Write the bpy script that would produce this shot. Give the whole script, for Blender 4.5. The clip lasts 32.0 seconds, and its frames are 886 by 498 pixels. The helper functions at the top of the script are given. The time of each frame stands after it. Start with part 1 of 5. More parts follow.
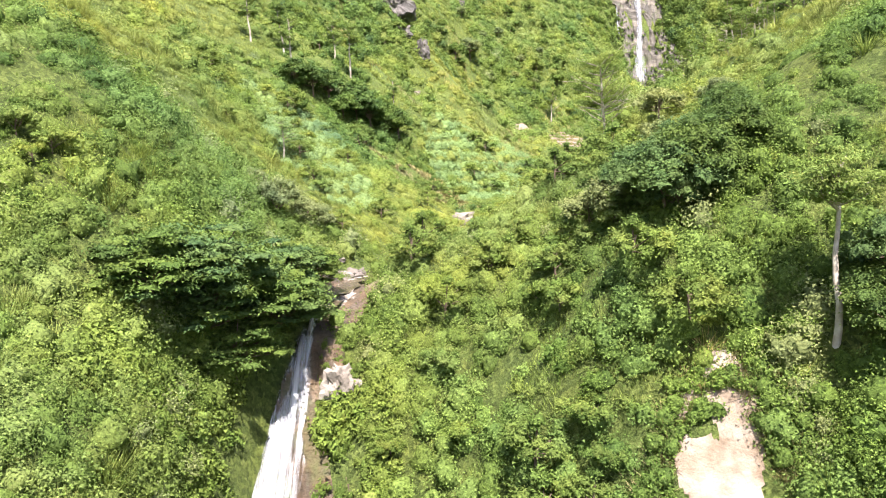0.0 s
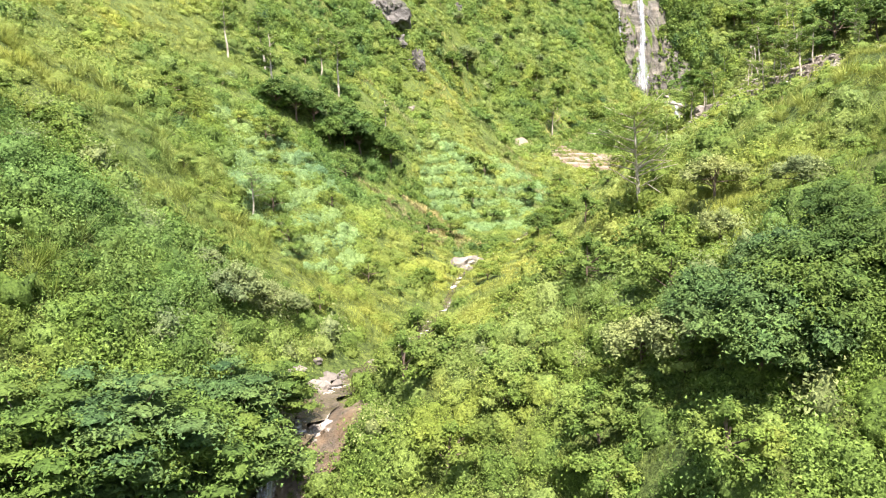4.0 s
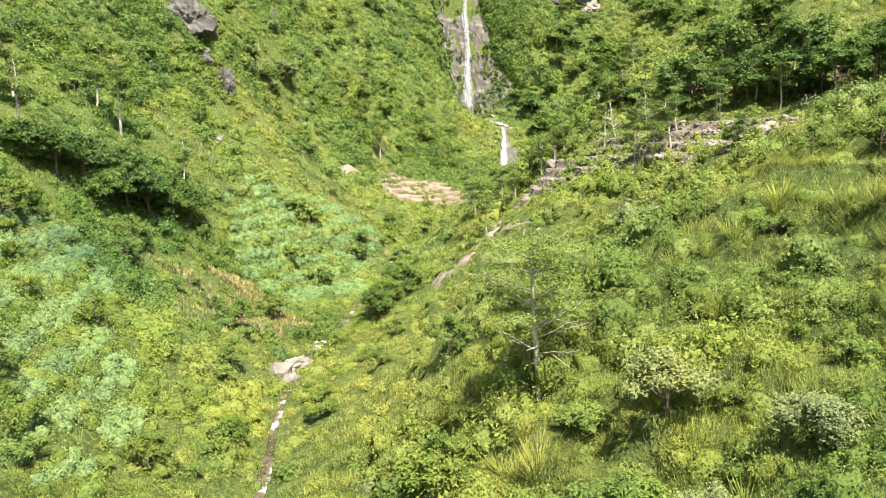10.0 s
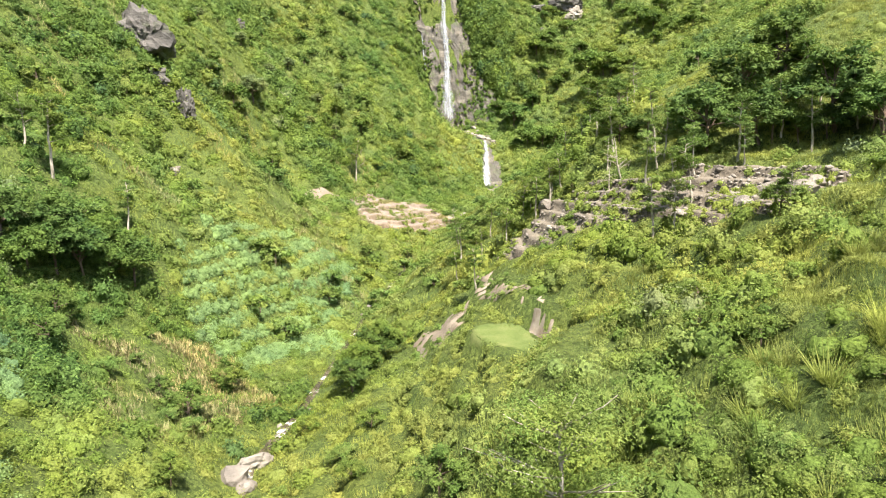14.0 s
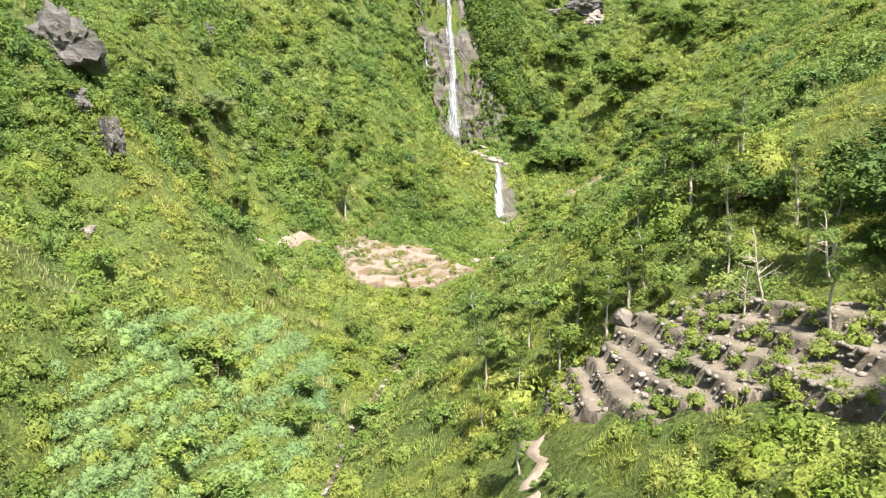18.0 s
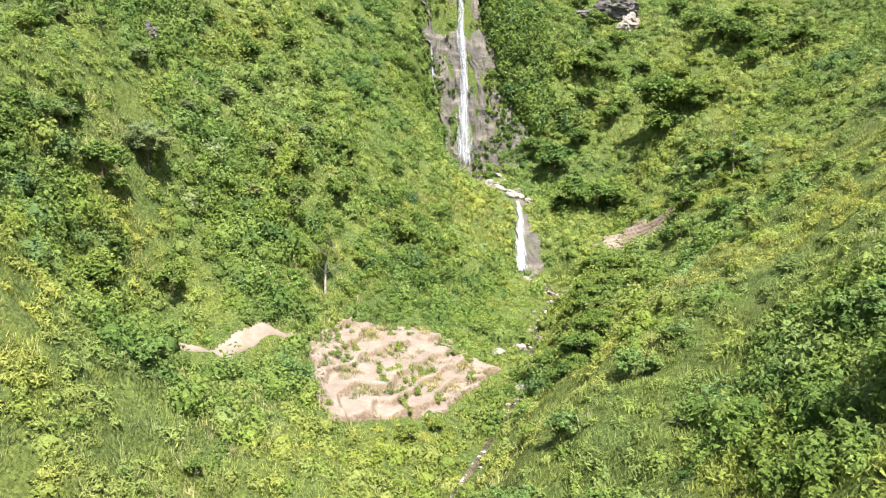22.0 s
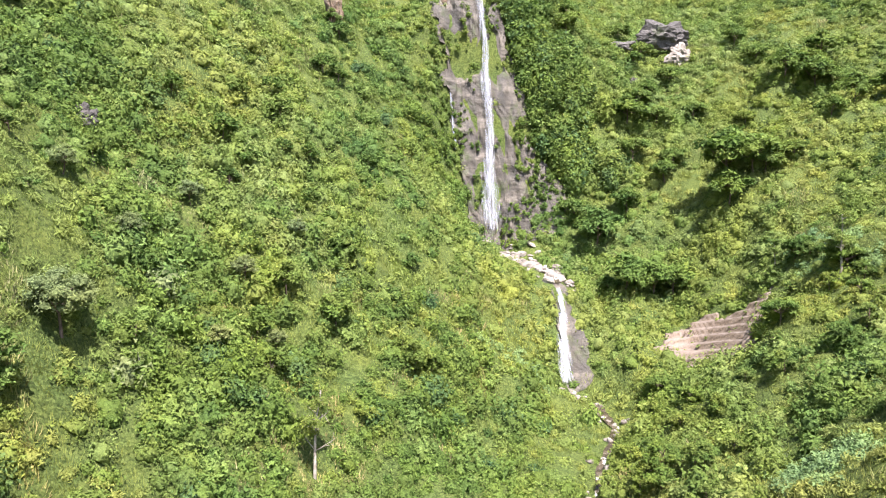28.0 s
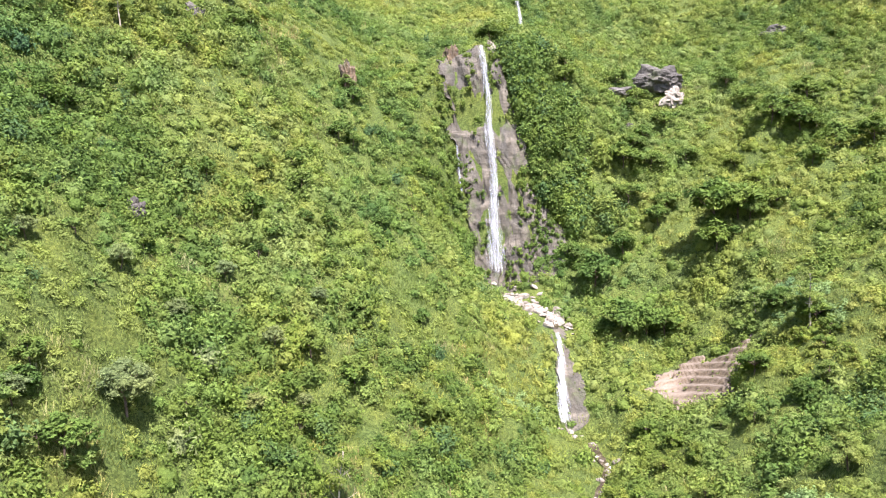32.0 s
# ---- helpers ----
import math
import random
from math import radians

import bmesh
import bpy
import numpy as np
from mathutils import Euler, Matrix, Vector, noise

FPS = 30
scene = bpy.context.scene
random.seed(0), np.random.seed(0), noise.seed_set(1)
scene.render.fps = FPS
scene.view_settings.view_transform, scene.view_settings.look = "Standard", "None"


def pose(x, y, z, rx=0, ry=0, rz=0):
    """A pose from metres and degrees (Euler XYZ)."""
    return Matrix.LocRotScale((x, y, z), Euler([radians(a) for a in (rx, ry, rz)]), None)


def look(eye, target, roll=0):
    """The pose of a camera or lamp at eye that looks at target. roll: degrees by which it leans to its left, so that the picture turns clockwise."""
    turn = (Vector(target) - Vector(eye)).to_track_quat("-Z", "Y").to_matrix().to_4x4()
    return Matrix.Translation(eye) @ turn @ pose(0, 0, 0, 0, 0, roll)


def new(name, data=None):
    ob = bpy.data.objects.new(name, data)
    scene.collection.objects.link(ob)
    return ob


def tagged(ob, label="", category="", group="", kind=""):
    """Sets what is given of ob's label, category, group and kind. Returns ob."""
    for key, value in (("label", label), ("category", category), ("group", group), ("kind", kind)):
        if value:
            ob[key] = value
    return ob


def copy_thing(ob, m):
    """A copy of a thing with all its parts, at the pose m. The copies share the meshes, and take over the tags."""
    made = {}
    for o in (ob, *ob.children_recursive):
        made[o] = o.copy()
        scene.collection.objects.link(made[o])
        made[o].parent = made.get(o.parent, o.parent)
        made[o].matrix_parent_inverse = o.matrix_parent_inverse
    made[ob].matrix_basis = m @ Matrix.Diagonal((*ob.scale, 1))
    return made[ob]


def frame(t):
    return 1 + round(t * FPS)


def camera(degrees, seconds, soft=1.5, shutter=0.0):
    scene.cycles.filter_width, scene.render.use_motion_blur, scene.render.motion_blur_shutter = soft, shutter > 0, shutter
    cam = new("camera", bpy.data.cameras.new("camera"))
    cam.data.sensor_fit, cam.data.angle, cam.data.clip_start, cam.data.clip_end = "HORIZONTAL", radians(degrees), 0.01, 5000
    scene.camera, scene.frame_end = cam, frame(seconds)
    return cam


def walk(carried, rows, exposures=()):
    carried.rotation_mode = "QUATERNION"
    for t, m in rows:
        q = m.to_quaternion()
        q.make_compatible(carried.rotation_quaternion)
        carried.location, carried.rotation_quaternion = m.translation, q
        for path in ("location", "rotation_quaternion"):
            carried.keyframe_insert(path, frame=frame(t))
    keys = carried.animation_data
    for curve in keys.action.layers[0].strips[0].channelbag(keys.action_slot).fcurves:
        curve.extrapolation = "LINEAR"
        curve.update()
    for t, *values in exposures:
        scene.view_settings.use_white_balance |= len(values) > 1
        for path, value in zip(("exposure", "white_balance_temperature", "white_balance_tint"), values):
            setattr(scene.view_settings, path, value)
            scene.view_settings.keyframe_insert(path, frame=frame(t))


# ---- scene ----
import functools

cam = camera(64.3, 32.0, soft=1.1)
PATH = [
    (0, (0.00, 0.00, 50.00), (-0.534, 19.874, 47.815), -2.57),
    (0.5, (-0.16, 1.50, 50.73), (-0.651, 21.377, 48.532), -2.26),
    (1, (-0.29, 3.02, 51.47), (-0.758, 22.887, 49.252), -2.11),
    (1.5, (-0.37, 4.49, 52.21), (-0.815, 24.364, 49.978), -1.90),
    (2, (-0.43, 5.97, 52.94), (-0.868, 25.833, 50.688), -1.74),
    (2.5, (-0.48, 7.45, 53.67), (-0.907, 27.317, 51.382), -1.60),
    (4.5, (-0.65, 13.81, 56.48), (-0.816, 33.677, 54.152), -2.43),
    (5, (-0.75, 15.53, 57.21), (-0.316, 35.388, 54.849), -2.18),
    (5.5, (-0.78, 17.23, 57.95), (0.206, 37.058, 55.558), -2.07),
    (6, (-0.76, 18.88, 58.69), (0.707, 38.677, 56.258), -2.20),
    (6.5, (-0.81, 20.55, 59.39), (1.158, 40.301, 56.941), -1.81),
    (7, (-0.82, 22.15, 60.08), (1.580, 41.854, 57.617), -1.67),
    (7.5, (-0.74, 23.68, 60.79), (2.044, 43.335, 58.317), -1.65),
    (8, (-0.64, 25.16, 61.53), (2.534, 44.753, 59.045), -1.56),
    (8.5, (-0.55, 26.62, 62.30), (2.999, 46.143, 59.785), -1.49),
    (9, (-0.51, 28.12, 63.09), (3.445, 47.564, 60.564), -1.36),
    (9.5, (-0.39, 29.54, 63.85), (3.940, 48.904, 61.300), -1.26),
    (10, (-0.25, 30.96, 64.58), (4.433, 50.237, 62.026), -1.08),
    (10.5, (-0.09, 32.37, 65.31), (4.768, 51.607, 62.762), -1.03),
    (11, (0.13, 33.80, 66.06), (5.145, 52.990, 63.508), -0.98),
    (11.5, (0.39, 35.23, 66.76), (5.548, 54.387, 64.186), -1.11),
    (12, (0.73, 36.69, 67.41), (6.011, 55.805, 64.820), -1.15),
    (12.5, (1.10, 38.22, 68.03), (6.382, 57.338, 65.461), -1.17),
    (13, (1.49, 39.85, 68.63), (6.784, 58.962, 66.069), -1.19),
    (13.5, (1.90, 41.56, 69.27), (7.182, 60.677, 66.698), -1.36),
    (15.5, (5.22, 50.72, 71.17), (10.399, 69.876, 68.709), -1.74),
    (16, (6.23, 55.18, 72.09), (11.414, 74.339, 69.626), -1.70),
    (16.5, (7.22, 60.07, 73.13), (12.399, 79.240, 70.691), -1.60),
    (17, (8.20, 65.31, 74.24), (13.396, 84.475, 71.810), -1.45),
    (17.5, (9.18, 70.76, 75.37), (14.398, 89.913, 72.927), -1.33),
    (18, (10.17, 76.24, 76.49), (15.425, 95.386, 74.036), -1.19),
    (18.5, (11.16, 81.66, 77.60), (16.438, 100.792, 75.139), -1.10),
    (19, (12.14, 86.95, 78.74), (17.412, 106.081, 76.268), -0.79),
    (19.5, (13.14, 92.11, 79.98), (18.446, 111.228, 77.490), -0.77),
    (20, (14.14, 97.19, 81.29), (19.470, 116.307, 78.788), -0.69),
    (20.5, (15.15, 102.25, 82.66), (20.517, 121.354, 80.133), -0.38),
    (21, (16.16, 107.29, 84.04), (21.540, 126.379, 81.485), -0.19),
    (21.5, (17.19, 112.31, 85.41), (22.577, 131.393, 82.817), -0.03),
    (22, (18.25, 117.34, 86.77), (23.655, 136.413, 84.140), 0.12),
    (22.5, (19.34, 122.37, 88.07), (24.759, 141.429, 85.398), 0.26),
    (23, (20.46, 127.33, 89.30), (25.897, 146.384, 86.584), 0.24),
    (23.5, (21.60, 132.11, 90.36), (27.027, 151.169, 87.630), 0.31),
    (24, (22.72, 136.64, 91.40), (28.139, 155.716, 88.812), 0.32),
    (24.5, (23.74, 140.75, 92.47), (29.154, 159.834, 89.898), 0.29),
    (25, (24.57, 144.32, 93.63), (29.978, 163.402, 91.064), 0.18),
    (25.5, (25.19, 147.33, 94.84), (30.496, 166.443, 92.290), 0.09),
    (27.5, (25.38, 149.66, 101.06), (30.416, 168.840, 98.492), -0.50),
    (28, (25.65, 149.68, 102.53), (30.611, 168.884, 99.944), -0.55),
    (28.5, (25.96, 149.59, 103.98), (30.838, 168.810, 101.376), -0.72),
    (29, (26.30, 149.33, 105.44), (31.097, 168.568, 102.826), -0.82),
    (29.5, (26.59, 148.76, 106.94), (31.314, 168.020, 104.322), -0.97),
    (30, (26.69, 147.70, 108.51), (31.344, 166.976, 105.903), -1.13),
    (30.5, (26.52, 146.00, 110.10), (31.110, 165.295, 107.513), -1.27),
    (31, (26.03, 143.67, 111.72), (30.606, 162.968, 109.141), -1.37),
    (31.5, (25.30, 140.83, 113.33), (29.855, 160.137, 110.787), -1.47),
    (32, (24.41, 137.73, 114.95), (28.970, 157.036, 112.412), -1.55),
]
walk(cam, [(t, look(eye, target, roll)) for t, eye, target, roll in PATH], [(0, 2.0, 6450, 21), (4.5, 1.95, 6600, 15), (9, 1.76, 6800, 10), (17, 1.64, 6600, 12), (24, 1.7, 6250, 17), (28, 1.72, 6150, 23), (32, 1.72, 6150, 23)])

# ---------------------------------------------------------------- light
world = bpy.data.worlds.new("sky")
scene.world = world
world.use_nodes = True
wn = world.node_tree.nodes
sky = wn.new("ShaderNodeTexSky")
sky.sky_type = "NISHITA"
sky.sun_disc = False
SUN_EL, SUN_AZ = radians(63), radians(166)      # azimuth clockwise from +y
sky.sun_elevation, sky.sun_rotation = SUN_EL, SUN_AZ
sky.air_density, sky.dust_density = 1.0, 2.0
wn["Background"].inputs["Strength"].default_value = 0.09
world.node_tree.links.new(sky.outputs[0], wn["Background"].inputs["Color"])
sun = new("sun", bpy.data.lights.new("sun", "SUN"))
sun.data.energy, sun.data.angle, sun.data.color = 5.0, radians(0.6), (1.0, 0.95, 0.86)
way = Vector((math.sin(SUN_AZ) * math.cos(SUN_EL), math.cos(SUN_AZ) * math.cos(SUN_EL), math.sin(SUN_EL)))
sun.matrix_world = look(way * 400, (0, 0, 0))
scene.view_settings.exposure = 1.6


# ---------------------------------------------------------------- materials
def nodes_of(name):
    m = bpy.data.materials.new(name)
    m.use_nodes = True
    return m, m.node_tree.nodes, m.node_tree.links, m.node_tree.nodes["Principled BSDF"]


def ramp(nodes, links, source, stops):
    r = nodes.new("ShaderNodeValToRGB")
    el = r.color_ramp.elements
    while len(el) < len(stops):
        el.new(0.5)
    for e, (p, c) in zip(el, stops):
        e.position, e.color = p, (*c, 1)
    links.new(source, r.inputs[0])
    return r.outputs["Color"]


def noise_of(nodes, links, scale, detail=4.0, rough=0.6, coord=None):
    n = nodes.new("ShaderNodeTexNoise")
    n.inputs["Scale"].default_value, n.inputs["Detail"].default_value, n.inputs["Roughness"].default_value = scale, detail, rough
    if coord is not None:
        links.new(coord, n.inputs["Vector"])
    return n.outputs["Fac"]


def mix(nodes, links, fac, a, b, blend="MIX"):
    m = nodes.new("ShaderNodeMix")
    m.data_type, m.blend_type = "RGBA", blend
    for sock, v in ((m.inputs[0], fac), (m.inputs[6], a), (m.inputs[7], b)):
        if isinstance(v, (int, float)):
            sock.default_value = v
        elif isinstance(v, tuple):
            sock.default_value = (*v, 1)
        else:
            links.new(v, sock)
    return m.outputs[2]


def bump(nodes, links, bsdf, height, strength, distance):
    b = nodes.new("ShaderNodeBump")
    b.inputs["Strength"].default_value, b.inputs["Distance"].default_value = strength, distance
    links.new(height, b.inputs["Height"])
    links.new(b.outputs[0], bsdf.inputs["Normal"])


def position(nodes):
    return nodes.new("ShaderNodeNewGeometry").outputs["Position"]


def surface(name, stops, scale, fine, rough=0.9, strength=0.6, distance=0.1):
    """A rough natural surface: broad patches of colour, fine grain and relief."""
    m, n, l, b = nodes_of(name)
    p = position(n)
    broad, grain = noise_of(n, l, scale, 5, 0.6, p), noise_of(n, l, fine, 6, 0.7, p)
    c = ramp(n, l, broad, stops)
    c = mix(n, l, 0.5, c, ramp(n, l, grain, [(0.3, (0.45,) * 3), (0.7, (0.62,) * 3)]), "OVERLAY")
    l.new(c, b.inputs["Base Color"])
    b.inputs["Roughness"].default_value = rough
    b.inputs["Specular IOR Level"].default_value = 0.2
    bump(n, l, b, grain, strength, distance)
    return m


def leafy(name, dark, light, warm, rough=0.65, through_light=0.34):
    """Leaves: every leaf its own tint, every plant its own tone, thin enough for some light to pass. The shade
    attribute also paints inner bodies dark.
    """
    m, n, l, b = nodes_of(name)
    geo, tone = n.new("ShaderNodeNewGeometry"), n.new("ShaderNodeAttribute")
    tone.attribute_name = "tone"
    cells = n.new("ShaderNodeTexVoronoi")
    cells.inputs["Scale"].default_value = 3.4
    warp = noise_of(n, l, 2.0, 3, 0.6, geo.outputs["Position"])
    l.new(mix(n, l, 0.35, geo.outputs["Position"], warp, "ADD"), cells.inputs["Vector"])
    fine = noise_of(n, l, 7.0, 4, 0.7, geo.outputs["Position"])
    tint = n.new("ShaderNodeSeparateXYZ")
    l.new(cells.outputs["Color"], tint.inputs[0])
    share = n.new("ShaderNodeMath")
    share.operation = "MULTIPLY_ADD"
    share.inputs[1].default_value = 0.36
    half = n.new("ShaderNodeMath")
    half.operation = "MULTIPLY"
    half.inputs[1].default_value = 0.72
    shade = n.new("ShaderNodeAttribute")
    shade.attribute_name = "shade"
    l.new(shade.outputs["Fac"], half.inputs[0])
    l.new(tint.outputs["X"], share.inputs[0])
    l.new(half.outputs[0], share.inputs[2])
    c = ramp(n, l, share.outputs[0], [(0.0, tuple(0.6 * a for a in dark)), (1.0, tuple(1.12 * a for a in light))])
    c = mix(n, l, tone.outputs["Fac"], c, warm)
    broad, patch = noise_of(n, l, 0.035, 3, 0.6, geo.outputs["Position"]), noise_of(n, l, 0.17, 3, 0.6, geo.outputs["Position"])
    c = mix(n, l, 0.6, c, ramp(n, l, broad, [(0.35, (0.36, 0.45, 0.50)), (0.65, (0.60, 0.55, 0.42))]), "OVERLAY")
    c = mix(n, l, 0.7, c, ramp(n, l, patch, [(0.32, (0.34, 0.38, 0.42)), (0.5, (0.5, 0.5, 0.5)), (0.68, (0.64, 0.62, 0.5))]), "OVERLAY")
    l.new(c, b.inputs["Base Color"])
    b.inputs["Roughness"].default_value = rough
    b.inputs["Specular IOR Level"].default_value = 0.15
    c = mix(n, l, 0.8, c, ramp(n, l, fine, [(0.34, (0.26,) * 3), (0.66, (0.68,) * 3)]), "OVERLAY")
    l.new(c, b.inputs["Base Color"])
    bump(n, l, b, mix(n, l, 0.55, cells.outputs["Distance"], fine), 0.8, 0.25)
    t = n.new("ShaderNodeBsdfTranslucent")
    l.new(c, t.inputs["Color"])
    s = n.new("ShaderNodeMixShader")
    s.inputs[0].default_value = through_light
    l.new(b.outputs[0], s.inputs[1])
    l.new(t.outputs[0], s.inputs[2])
    l.new(s.outputs[0], n["Material Output"].inputs["Surface"])
    return m


def undergrowth():
    """A low mat of leaves: small cells of differing greens, with relief, over broad patches."""
    m, n, l, b = nodes_of("undergrowth")
    p = position(n)
    warp, broad = noise_of(n, l, 0.9, 3, 0.6, p), noise_of(n, l, 0.14, 5, 0.6, p)
    cells = n.new("ShaderNodeTexVoronoi")
    cells.inputs["Scale"].default_value = 3.6
    l.new(mix(n, l, 0.25, p, warp, "ADD"), cells.inputs["Vector"])
    tint = n.new("ShaderNodeSeparateXYZ")
    l.new(cells.outputs["Color"], tint.inputs[0])
    c = ramp(n, l, tint.outputs["X"], [(0.0, (0.05, 0.072, 0.016)), (0.55, (0.085, 0.118, 0.027)), (1.0, (0.13, 0.165, 0.042))])
    c = mix(n, l, 0.75, c, ramp(n, l, broad, [(0.33, (0.36, 0.42, 0.42)), (0.5, (0.5, 0.5, 0.46)), (0.67, (0.64, 0.58, 0.44))]), "OVERLAY")
    l.new(c, b.inputs["Base Color"])
    b.inputs["Roughness"].default_value = 0.85
    b.inputs["Specular IOR Level"].default_value = 0.2
    fine = noise_of(n, l, 6.0, 5, 0.75, p)
    c = mix(n, l, 0.8, c, ramp(n, l, fine, [(0.34, (0.26,) * 3), (0.66, (0.70,) * 3)]), "OVERLAY")
    l.new(c, b.inputs["Base Color"])
    bump(n, l, b, noise_of(n, l, 2.2, 7, 0.75, p), 1.0, 0.5)
    return m


GROUND = undergrowth()
SOIL = surface("dry_soil", [(0.3, (0.145, 0.112, 0.082)), (0.5, (0.20, 0.163, 0.125)), (0.7, (0.245, 0.205, 0.162))], 0.35, 2.2, strength=0.8, distance=0.15)
PALE_SOIL = surface("pale_slip_soil", [(0.34, (0.13, 0.095, 0.062)), (0.5, (0.24, 0.20, 0.155)), (0.66, (0.33, 0.29, 0.24))], 0.35, 1.6, strength=0.8, distance=0.2)
TURF = surface("short_turf", [(0.3, (0.060, 0.085, 0.02)), (0.5, (0.095, 0.125, 0.034)), (0.7, (0.13, 0.145, 0.05))], 0.5, 5.0, strength=0.8, distance=0.1)
ROCK = surface("grey_rock", [(0.3, (0.104, 0.092, 0.080)), (0.5, (0.200, 0.176, 0.148)), (0.72, (0.336, 0.304, 0.264))], 0.3, 1.8, rough=0.75, strength=0.9, distance=0.3)
PALE_ROCK = surface("pale_boulder_rock", [(0.3, (0.12, 0.104, 0.085)), (0.5, (0.225, 0.20, 0.167)), (0.72, (0.34, 0.31, 0.265))], 0.5, 2.4, rough=0.8, strength=0.7, distance=0.2)
BARK = surface("pale_bark", [(0.3, (0.20, 0.17, 0.13)), (0.5, (0.36, 0.32, 0.26)), (0.7, (0.48, 0.44, 0.37))], 1.5, 9.0, strength=0.5, distance=0.05)
DARK_BARK = surface("brown_bark", [(0.3, (0.07, 0.05, 0.035)), (0.6, (0.16, 0.12, 0.09))], 1.5, 9.0, strength=0.5, distance=0.05)


def terrace_soil(name, soil, stone):
    """Bare soil on the treads, rough brown stone on the risers."""
    m, n, l, b = nodes_of(name)
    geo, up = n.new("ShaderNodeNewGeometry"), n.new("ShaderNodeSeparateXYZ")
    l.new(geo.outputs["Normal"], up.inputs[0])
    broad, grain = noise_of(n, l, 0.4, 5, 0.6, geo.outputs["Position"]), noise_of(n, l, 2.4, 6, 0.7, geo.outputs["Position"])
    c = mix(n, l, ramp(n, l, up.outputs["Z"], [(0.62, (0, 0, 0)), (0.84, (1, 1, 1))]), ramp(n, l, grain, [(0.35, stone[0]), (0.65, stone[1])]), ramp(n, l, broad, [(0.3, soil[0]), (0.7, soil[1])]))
    c = mix(n, l, 0.6, c, ramp(n, l, grain, [(0.3, (0.40,) * 3), (0.7, (0.62,) * 3)]), "OVERLAY")
    l.new(c, b.inputs["Base Color"])
    b.inputs["Roughness"].default_value = 0.95
    bump(n, l, b, grain, 0.9, 0.2)
    return m


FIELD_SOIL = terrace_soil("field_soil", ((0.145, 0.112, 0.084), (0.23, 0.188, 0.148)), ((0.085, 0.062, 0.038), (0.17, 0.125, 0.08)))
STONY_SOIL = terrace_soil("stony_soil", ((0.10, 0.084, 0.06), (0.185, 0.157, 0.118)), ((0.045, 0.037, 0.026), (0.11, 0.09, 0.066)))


def streaked_rock(name, stops, wet=0.85):
    """Cliff rock: beds that run level, stains and moss that run down."""
    m, n, l, b = nodes_of(name)
    p = position(n)
    beds, runs = n.new("ShaderNodeMapping"), n.new("ShaderNodeMapping")
    beds.inputs["Scale"].default_value, runs.inputs["Scale"].default_value = (0.12, 0.12, 0.4), (0.55, 0.55, 0.05)
    l.new(p, beds.inputs[0])
    l.new(p, runs.inputs[0])
    bed, run = noise_of(n, l, 1.0, 7, 0.65, beds.outputs[0]), noise_of(n, l, 1.0, 6, 0.6, runs.outputs[0])
    c = ramp(n, l, bed, stops)
    c = mix(n, l, ramp(n, l, run, [(0.45, (0, 0, 0)), (0.62, (wet,) * 3)]), c, (0.05, 0.048, 0.04))
    moss = noise_of(n, l, 0.22, 5, 0.6, p)
    c = mix(n, l, ramp(n, l, moss, [(0.55, (0, 0, 0)), (0.70, (0.8,) * 3)]), c, (0.06, 0.08, 0.022))
    l.new(c, b.inputs["Base Color"])
    b.inputs["Roughness"].default_value = 0.6
    grit = noise_of(n, l, 1.6, 7, 0.7, p)
    c = mix(n, l, 0.7, c, ramp(n, l, grit, [(0.3, (0.3,) * 3), (0.7, (0.68,) * 3)]), "OVERLAY")
    l.new(c, b.inputs["Base Color"])
    bump(n, l, b, mix(n, l, 0.5, bed, grit), 1.0, 0.8)
    return m


CLIFF = streaked_rock("streaked_cliff_rock", [(0.3, (0.034, 0.029, 0.021)), (0.5, (0.09, 0.077, 0.057)), (0.68, (0.20, 0.175, 0.135))], 0.6)
CRAG = streaked_rock("crag_rock", [(0.3, (0.03, 0.027, 0.024)), (0.5, (0.08, 0.072, 0.063)), (0.68, (0.17, 0.155, 0.138))], 0.4)
TAN_CLIFF = streaked_rock("tan_cliff_rock", [(0.3, (0.04, 0.028, 0.016)), (0.5, (0.125, 0.08, 0.042)), (0.68, (0.24, 0.185, 0.125))], 0.7)


def falling_water():
    """White water in long streaks, thin between them."""
    m, n, l, b = nodes_of("falling_water")
    tex = n.new("ShaderNodeAttribute")
    tex.attribute_name = "flow"
    mp = n.new("ShaderNodeMapping")
    mp.inputs["Scale"].default_value = (2.2, 0.16, 1.0)
    l.new(tex.outputs["Vector"], mp.inputs[0])
    streak = noise_of(n, l, 1.0, 6, 0.65, mp.outputs[0])
    l.new(ramp(n, l, streak, [(0.25, (0.18, 0.195, 0.21)), (0.62, (0.48, 0.50, 0.52))]), b.inputs["Base Color"])
    b.inputs["Roughness"].default_value = 0.35
    clear = n.new("ShaderNodeBsdfTransparent")
    s = n.new("ShaderNodeMixShader")
    edge = n.new("ShaderNodeSeparateXYZ")
    l.new(tex.outputs["Vector"], edge.inputs[0])
    thin = n.new("ShaderNodeMath")
    thin.operation = "SUBTRACT"
    l.new(streak, thin.inputs[0])
    l.new(edge.outputs["Z"], thin.inputs[1])
    l.new(ramp(n, l, thin.outputs[0], [(0.38, (0.0,) * 3), (0.70, (0.82,) * 3)]), s.inputs[0])
    l.new(clear.outputs[0], s.inputs[1])
    l.new(b.outputs[0], s.inputs[2])
    l.new(s.outputs[0], n["Material Output"].inputs["Surface"])
    return m


